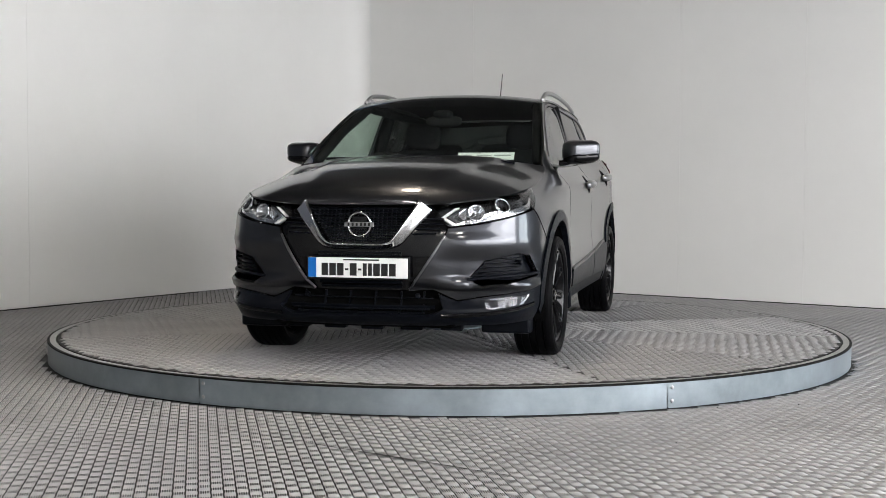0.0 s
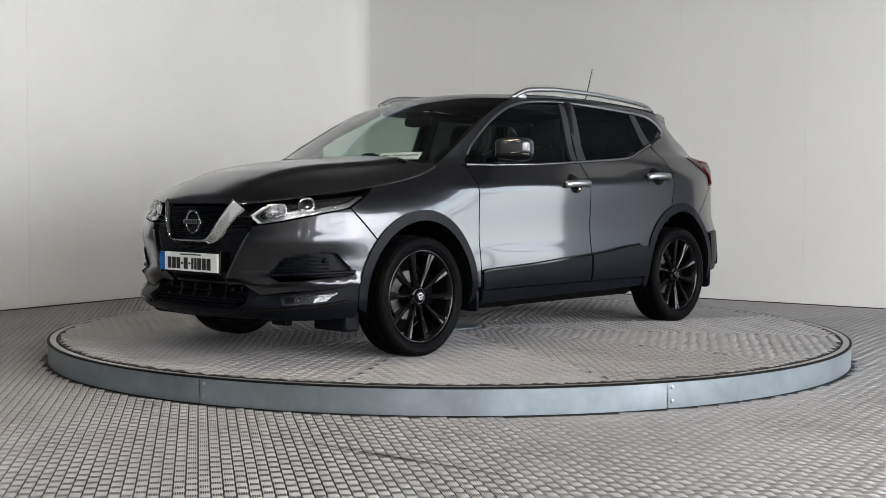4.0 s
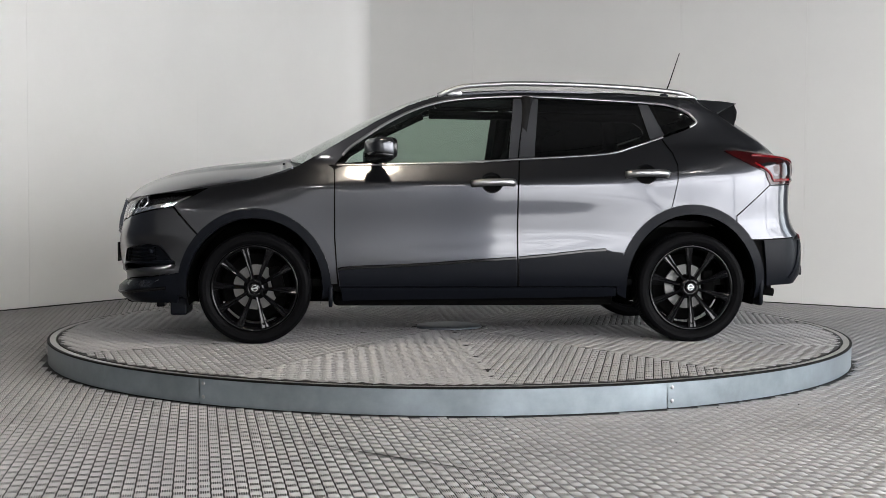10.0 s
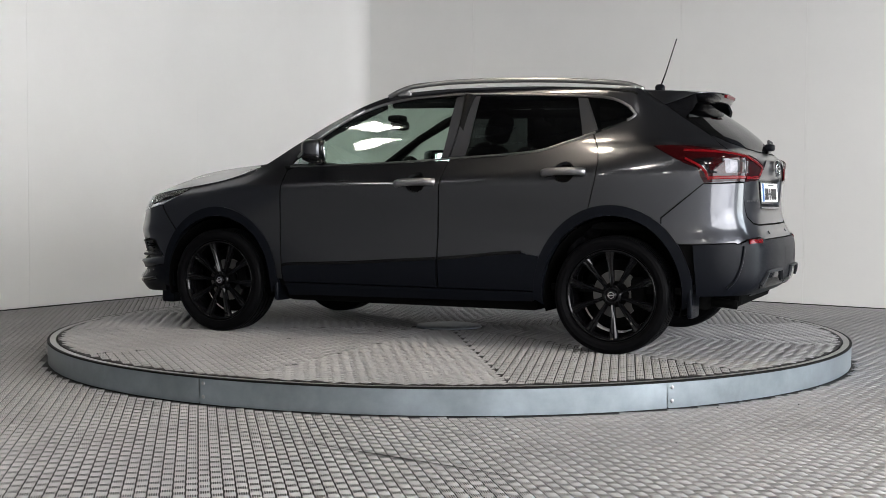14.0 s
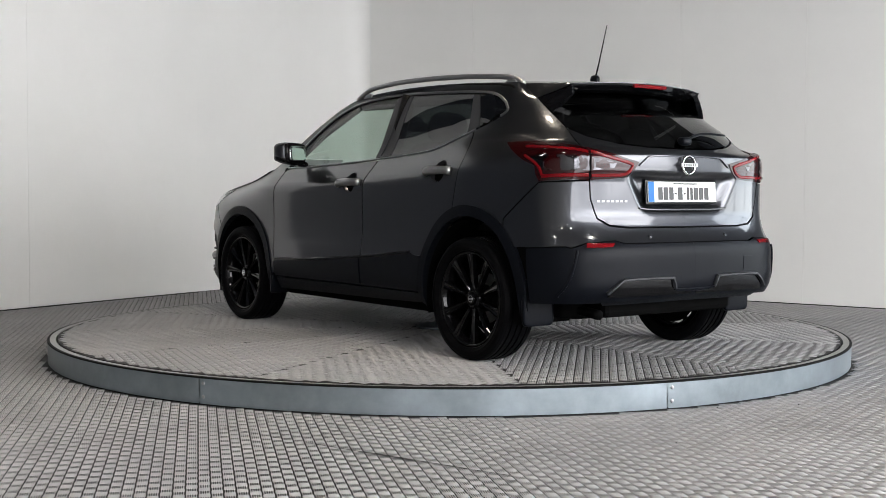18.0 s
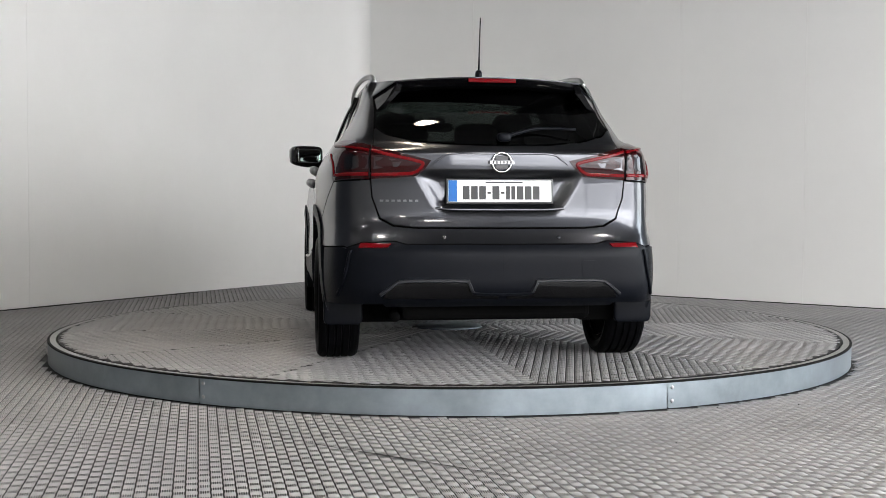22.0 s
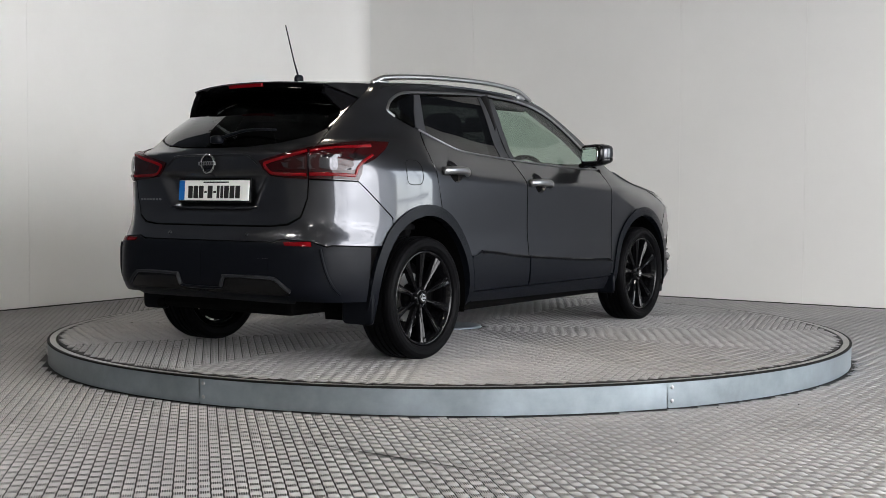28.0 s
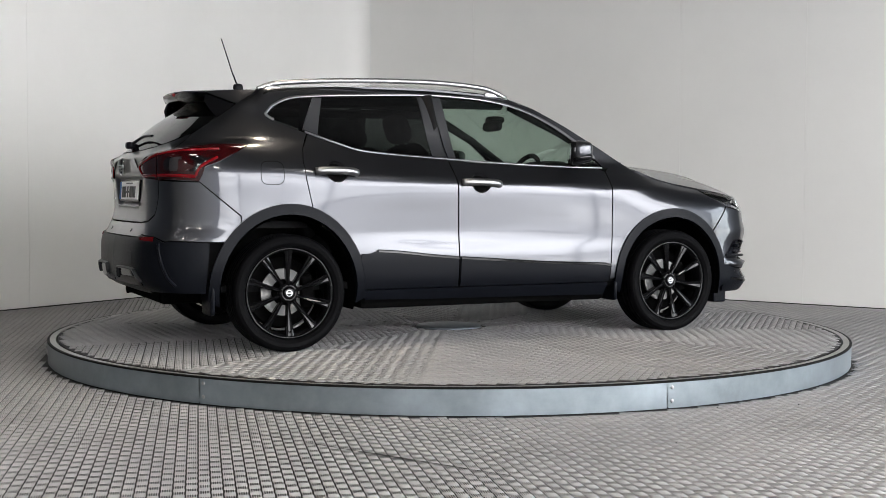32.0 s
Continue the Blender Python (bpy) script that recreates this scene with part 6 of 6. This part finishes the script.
# ---------------------------------------------------------------- tail
OUTER = [ry(0.672, 1.137), ry(0.74, 1.152), sx(-1.80, 1.172), sx(-1.66, 1.172), sx(-1.549, 1.170), sx(-1.61, 1.132), sx(-1.72, 1.075), sx(-1.80, 1.045), sx(-1.812, 1.00), sx(-1.832, 0.966), ry(0.78, 0.975), ry(0.672, 0.974)]
INNER = [ry(0.660, 1.137), ry(0.55, 1.112), ry(0.43, 1.086), ry(0.350, 1.068), ry(0.385, 1.022), ry(0.428, 0.988), ry(0.52, 0.980), ry(0.660, 0.973)]
for side in (1, -1):
    lamp = skin_panel("tail_lamp", OUTER, M_DKRED, car, "red and clear wrap-around tail lamp", out=0.006, gap=0.001, thick=0.02, side=side, grid=0.03)
    skin_panel("clear_lens", [ry(0.672, 1.090), sx(-1.93, 1.100), sx(-1.80, 1.105), sx(-1.74, 1.090), sx(-1.80, 1.055), sx(-1.86, 1.02), ry(0.78, 1.020), ry(0.672, 1.025)], M_SMOKE, lamp, "clear lamp window", out=0.009, gap=0, thick=0.004, side=side, grid=0.03,
               dish=lambda s, z: -0.004 * abs(math.sin(s * 120)))
    skin_strip("red_band", [ry(0.675, 1.112), ry(0.76, 1.125), sx(-1.80, 1.140), sx(-1.72, 1.144)], 0.015, M_RED, lamp, side=side, height=0.006, out=0.006)
    skin_strip("red_band", [ry(0.675, 0.999), ry(0.77, 0.998), sx(-1.85, 0.992)], 0.017, M_RED, lamp, side=side, height=0.006, out=0.006)
    skin_strip("red_band", [sx(-1.85, 0.995), sx(-1.835, 1.03), sx(-1.80, 1.062), sx(-1.73, 1.098)], 0.014, M_RED, lamp, side=side, height=0.007, out=0.006)
    inner = skin_panel("tail_lamp", INNER, M_DKRED, tailgate, "red and clear inner tail lamp", out=0.006, gap=0.001, thick=0.02, side=side, grid=0.03)
    skin_panel("clear_lens", [ry(0.655, 1.086), ry(0.55, 1.073), ry(0.50, 1.062), ry(0.52, 1.035), ry(0.655, 1.022)], M_SMOKE, inner, "clear lamp window", out=0.009, gap=0, thick=0.004, side=side, grid=0.03,
               dish=lambda s, z: -0.004 * abs(math.sin(s * 120)))
    skin_strip("red_band", [ry(0.657, 1.113), ry(0.55, 1.090), ry(0.42, 1.062), ry(0.395, 1.045), ry(0.44, 1.006), ry(0.53, 0.999), ry(0.657, 0.996)], 0.016, M_RED, inner, side=side, height=0.006, out=0.006)
    skin_panel("reflector", [ry(0.695, 0.653), ry(0.55, 0.650), ry(0.565, 0.634), ry(0.70, 0.631)], M_RED, rear_low, "red bumper reflector", out=0.010, gap=0, thick=0.006, side=side)
    skin_strip("bumper_fold", [ry(0.735, 0.62), ry(0.752, 0.52), ry(0.775, 0.44), ry(0.80, 0.39)], 0.014, M_CLAD, rear_low, side=side, height=0.010, out=0.006)
    skin_strip("bumper_ridge", [ry(0.150, 0.418), ry(0.172, 0.462), ry(0.19, 0.470), ry(0.40, 0.472), ry(0.50, 0.468), ry(0.53, 0.455), ry(0.60, 0.405)], 0.016, M_PILLAR, rear_low, side=side, height=0.020, out=0.004)
    skin_panel("diffuser_panel", [ry(0.02, 0.404), ry(0.15, 0.410), ry(0.172, 0.452), ry(0.21, 0.468), ry(0.40, 0.470), ry(0.51, 0.462), ry(0.565, 0.430), ry(0.59, 0.385), ry(0.02, 0.385)], M_GLOSSBLK, rear_low, side=side, out=0.009, gap=0, thick=0.006)
    bm = lathe([(0.011, -0.01), (0.011, 0.003), (0.009, 0.005), (0.0, 0.005)], 16, "Z")
    part("parking_sensor", on_skin(bm, *ry(0.29, 0.685), 0.001, side), M_PAINT, car, smooth=True)
skin_strip("bumper_ridge", [ry(0.0, 0.405), ry(0.10, 0.406), ry(0.150, 0.412)], 0.014, M_CLAD, rear_low, both=True, height=0.010, out=0.005)
skin_panel("towing_cover", [ry(0.40, 0.57), ry(0.47, 0.57), ry(0.47, 0.495), ry(0.40, 0.495)], M_CLAD, rear_low, out=0.0085, gap=0.001, thick=0.006, side=-1)
skin_panel("skid_plate", [ry(0, 0.372), ry(0.16, 0.372), ry(0.60, 0.356), ry(0.58, 0.335), ry(0, 0.34)], M_CLAD, rear_low, both=True, out=0.0, gap=0, thick=0.02)
skin_strip("gate_trim", [ry(0.0, 1.103), ry(0.20, 1.102), ry(0.275, 1.096), ry(0.31, 1.075), ry(0.345, 1.050)], 0.010, M_PAINT, tailgate, both=True, height=0.008)
skin_strip("gate_trim", [ry(0.0, 0.822), ry(0.22, 0.823), ry(0.33, 0.829)], 0.010, M_PAINT, tailgate, both=True, height=0.008)
for k in range(7):
    p, n = spot(*ry(0.605 - 0.030 * k, 0.866), 0.001, 1)
    part("script_mark", on_skin(boxed(0, 0, 0.001, 0.017, 0.010, 0.003), *ry(0.605 - 0.030 * k, 0.866), 0.001, 1), M_DLO, tailgate)

# spoiler: carries the roof on over the rear window
SP_C = [(-1.505, 1.527), (-1.62, 1.521), (-1.72, 1.515), (-1.795, 1.508)]
SP_E = [(-1.415, 0.573, 1.503), (-1.52, 0.556, 1.500), (-1.62, 0.528, 1.496), (-1.704, 0.492, 1.488)]
top = screen_rows(SP_C, SP_E)
spoiler = grid_panel("spoiler", top, M_PAINT, car, thick=0.005)
grid_panel("spoiler_underside", [[(x + 0.004, y * 0.995, z - 0.006) for x, y, z in top[-1]], [(x + 0.03, y * 0.99, z - 0.032) for x, y, z in top[-1]], [(x + 0.12, y * 0.98, z - 0.050) for x, y, z in top[-1]]], M_GLOSSBLK, spoiler, thick=0)
part("brake_light", boxed(0, 0, 0, 0.018, 0.25, 0.020, 0.004, m=pose(-1.797, 0, 1.490, 0, -14, 0)), M_RED, spoiler, "red high-level brake light")
for side in (1, -1):
    bm = bmesh.new()
    a = [(-1.545, 0.598, 1.416), (-1.698, 0.488, 1.482), (-1.715, 0.500, 1.435), (-1.695, 0.545, 1.385), (-1.66, 0.598, 1.330), (-1.60, 0.598, 1.375)]
    vs = [bm.verts.new((x, y * side, z)) for x, y, z in a]
    vt = [bm.verts.new((x + 0.01, (y - 0.03) * side, z)) for x, y, z in a]
    bm.faces.new(vs)
    bm.faces.new(vt[::-1])
    for k in range(6):
        bm.faces.new((vs[k], vt[k], vt[(k + 1) % 6], vs[(k + 1) % 6]))
    bmesh.ops.recalc_face_normals(bm, faces=bm.faces)
    part("spoiler_fin", bm, M_GLOSSBLK, spoiler)
    # painted winglet between the spoiler's edge and the body seam
    up = smooth_path(SP_E, 4)
    lowline = [Vector((-1.418, 0.574, 1.500)).lerp(Vector((-1.55, 0.605, 1.416)), f) for f in np.linspace(0, 1, 7)] + [Vector((-1.55, 0.605, 1.416)).lerp(Vector((-1.706, 0.495, 1.486)), f) for f in np.linspace(0, 1, 7)[1:]]
    rows = []
    for k in range(5):
        f = k / 4
        rows.append([(u[0] * (1 - f) + l.x * f, side * (u[1] * (1 - f) + l.y * f + 0.006 * f * (1 - f)), u[2] * (1 - f) + l.z * f) for u, l in zip(up, lowline)])
    grid_panel("winglet", rows, M_PAINT, spoiler, thick=0.0)
    grid_panel("winglet_lining", [[(x + 0.004, y - side * 0.007, z - 0.004) for x, y, z in r] for r in rows], M_SHELL, spoiler, thick=0)
    part("winglet_edge", tube([(l.x, side * (l.y + 0.002), l.z) for l in lowline[6:]], 0.003, 6), M_PAINT, spoiler)
part("wiper_arm", tube(smooth_path([(-2.035, -0.02, 1.188), (-1.995, -0.20, 1.232), (-1.985, -0.40, 1.230)], 5), 0.010, 8, taper=0.6), M_CLAD, car, "black rear wiper", smooth=True)
part("wiper_hub", blob((-2.035, -0.02, 1.185), (0.06, 0.07, 0.045), 0.6, 0.6), M_CLAD, car, smooth=True)

# aerial
part("aerial_base", blob((-1.365, 0, 1.560), (0.062, 0.036, 0.055), 0.7, 0.7, 18, 10), M_CLAD, car, smooth=True)
part("aerial", tube([(-1.37, 0.0, 1.575), (-1.395, 0.002, 1.64), (-1.4, 0.003, 1.652), (-1.468, 0.008, 1.861)], 0.0055, 8, taper=0.55), M_CLAD, car, "thin black whip aerial", smooth=True)

# ---------------------------------------------------------------- windscreen surround, wipers and cabin
grid_panel("cowl", [[(x + 0.06, y, z - 0.022) for x, y, z in ws[0]], [(x - 0.03, y, z - 0.012) for x, y, z in ws[0]]], M_CLAD, car, thick=0)
for y0, y1 in ((0.60, 0.02), (0.02, -0.56)):
    pts = [(1.165, y0, 1.082), (1.15, (y0 + y1) / 2, 1.112), (1.12, y1, 1.112)]
    part("front_wiper", tube(smooth_path(pts, 4), 0.008, 6), M_CLAD, car)
dash = part("dashboard", blob((0.80, 0, 0.98), (0.50, 1.40, 0.24), 0.4, 0.25, 32, 14), M_TRIM, car, smooth=True)
part("instrument_hood", blob((0.66, -0.36, 1.075), (0.22, 0.36, 0.10), 0.6, 0.5, 20, 10), M_TRIM, dash, smooth=True)
wheel_c = Matrix.Translation((0.47, -0.36, 0.99)) @ Matrix.Rotation(radians(-66), 4, "Y")
ring = []
for k in range(33):
    a = 2 * math.pi * k / 32
    ring.append(wheel_c @ Vector((0.185 * math.cos(a), 0.185 * math.sin(a), 0)))
sw = part("steering_wheel", tube(ring, 0.016, 10), M_TRIM, car, smooth=True)
part("wheel_hub", blob((0, 0, 0), (0.17, 0.17, 0.05), 0.6, 0.6, 18, 10, wheel_c), M_TRIM, sw, smooth=True)
part("spoke", tube([wheel_c @ Vector((0, -0.18, 0)), wheel_c @ Vector((0, 0.18, 0))], 0.016, 8), M_TRIM, sw)


def seat(x, y, name="front_seat", wide=0.50):
    s = part(name, blob((x + 0.02, y, 0.60), (0.54, wide, 0.20), 0.4, 0.35, 22, 12), M_FABRIC, car, "black fabric seat", smooth=True)
    part("backrest", blob((0, 0, 0.30), (0.16, wide * 0.96, 0.66), 0.45, 0.4, 22, 14, pose(x - 0.24, y, 0.62, 0, -20, 0)), M_FABRIC, s, smooth=True)
    part("headrest", blob((0, 0, 0.735), (0.11, 0.26, 0.19), 0.6, 0.6, 18, 12, pose(x - 0.24, y, 0.62, 0, -20, 0)), M_FABRIC, s, smooth=True)
    for d in (-0.06, 0.06):
        part("headrest_post", tube([pose(x - 0.24, y, 0.62, 0, -20, 0) @ Vector((0, d, 0.58)), pose(x - 0.24, y, 0.62, 0, -20, 0) @ Vector((0, d, 0.70))], 0.006), M_SATIN, s)


seat(0.05, 0.37)
seat(0.05, -0.37)
rs = part("rear_bench", blob((-0.82, 0, 0.62), (0.50, 1.30, 0.20), 0.35, 0.25, 28, 12), M_FABRIC, car, "black fabric rear bench", smooth=True)
part("backrest", blob((0, 0, 0.28), (0.15, 1.28, 0.62), 0.4, 0.25, 28, 14, pose(-1.06, 0, 0.64, 0, -22, 0)), M_FABRIC, rs, smooth=True)
for y in (0.40, 0.0, -0.40):
    part("headrest", blob((0, 0, 0.63), (0.10, 0.25, 0.14), 0.6, 0.6, 18, 12, pose(-1.06, y, 0.64, 0, -22, 0)), M_FABRIC, rs, smooth=True)
part("load_cover", boxed(-1.52, 0, 1.02, 0.62, 1.30, 0.02, 0.006), M_TRIM, car)
part("rear_view_mirror", blob((0.44, 0, 1.370), (0.05, 0.24, 0.07), 0.6, 0.5, 20, 10), M_TRIM, car, smooth=True)
part("sensor_pod", blob((0.46, 0, 1.415), (0.12, 0.12, 0.05), 0.6, 0.6, 16, 8), M_TRIM, car, smooth=True)
hl = [[(x, y * 0.97, z - 0.028) for x, y, z in r] for r in rf]
grid_panel("headliner", hl, M_TRIM, car, thick=0)
for side in (1, -1):
    # inner pillars
    part("inner_pillar", tube([(-0.29, side * 0.70, 1.06), (-0.345, side * 0.585, 1.50)], 0.045, 8), M_TRIM, car, smooth=True)
    part("inner_pillar", tube([(-1.16, side * 0.68, 1.18), (-1.10, side * 0.57, 1.47)], 0.05, 8), M_TRIM, car, smooth=True)
    part("inner_pillar", tube([(0.93, side * 0.69, 1.10), (0.60, side * 0.635, 1.30), (0.25, side * 0.575, 1.465)], 0.03, 8), M_TRIM, car, smooth=True)
    part("grab_rail", tube([(0.2, side * 0.56, 1.47), (-1.3, side * 0.54, 1.45)], 0.03, 8), M_TRIM, car)
paper = part("paper_sheet", boxed(0, 0, 0, 0.005, 0.34, 0.055, m=pose(1.02, 0.40, 1.125, 0, -40, 0)), M_PAPER, car, "white paper slip on the dashboard")
for k, (y, w) in enumerate(((0.50, 0.10), (0.39, 0.09), (0.29, 0.05))):
    part("print_bar", boxed(0.0035, y - 0.40, 0.004, 0.002, w, 0.008, m=pose(1.02, 0.40, 1.125, 0, -40, 0)), M_FRAME, paper)


# ---------------------------------------------------------------- what turns
def motions():
    turns = [(t, -103.62 - 7.194 * t) for t in range(0, 33, 2)]
    walk(deck, [(t, pose(0, 0, 0, 0, 0, a)) for t, a in turns])
    walk(car, [(t, pose(0, 0, 0, 0, 0, a) @ pose(-0.089, 0.0471, 0.0)) for t, a in turns])


motions()
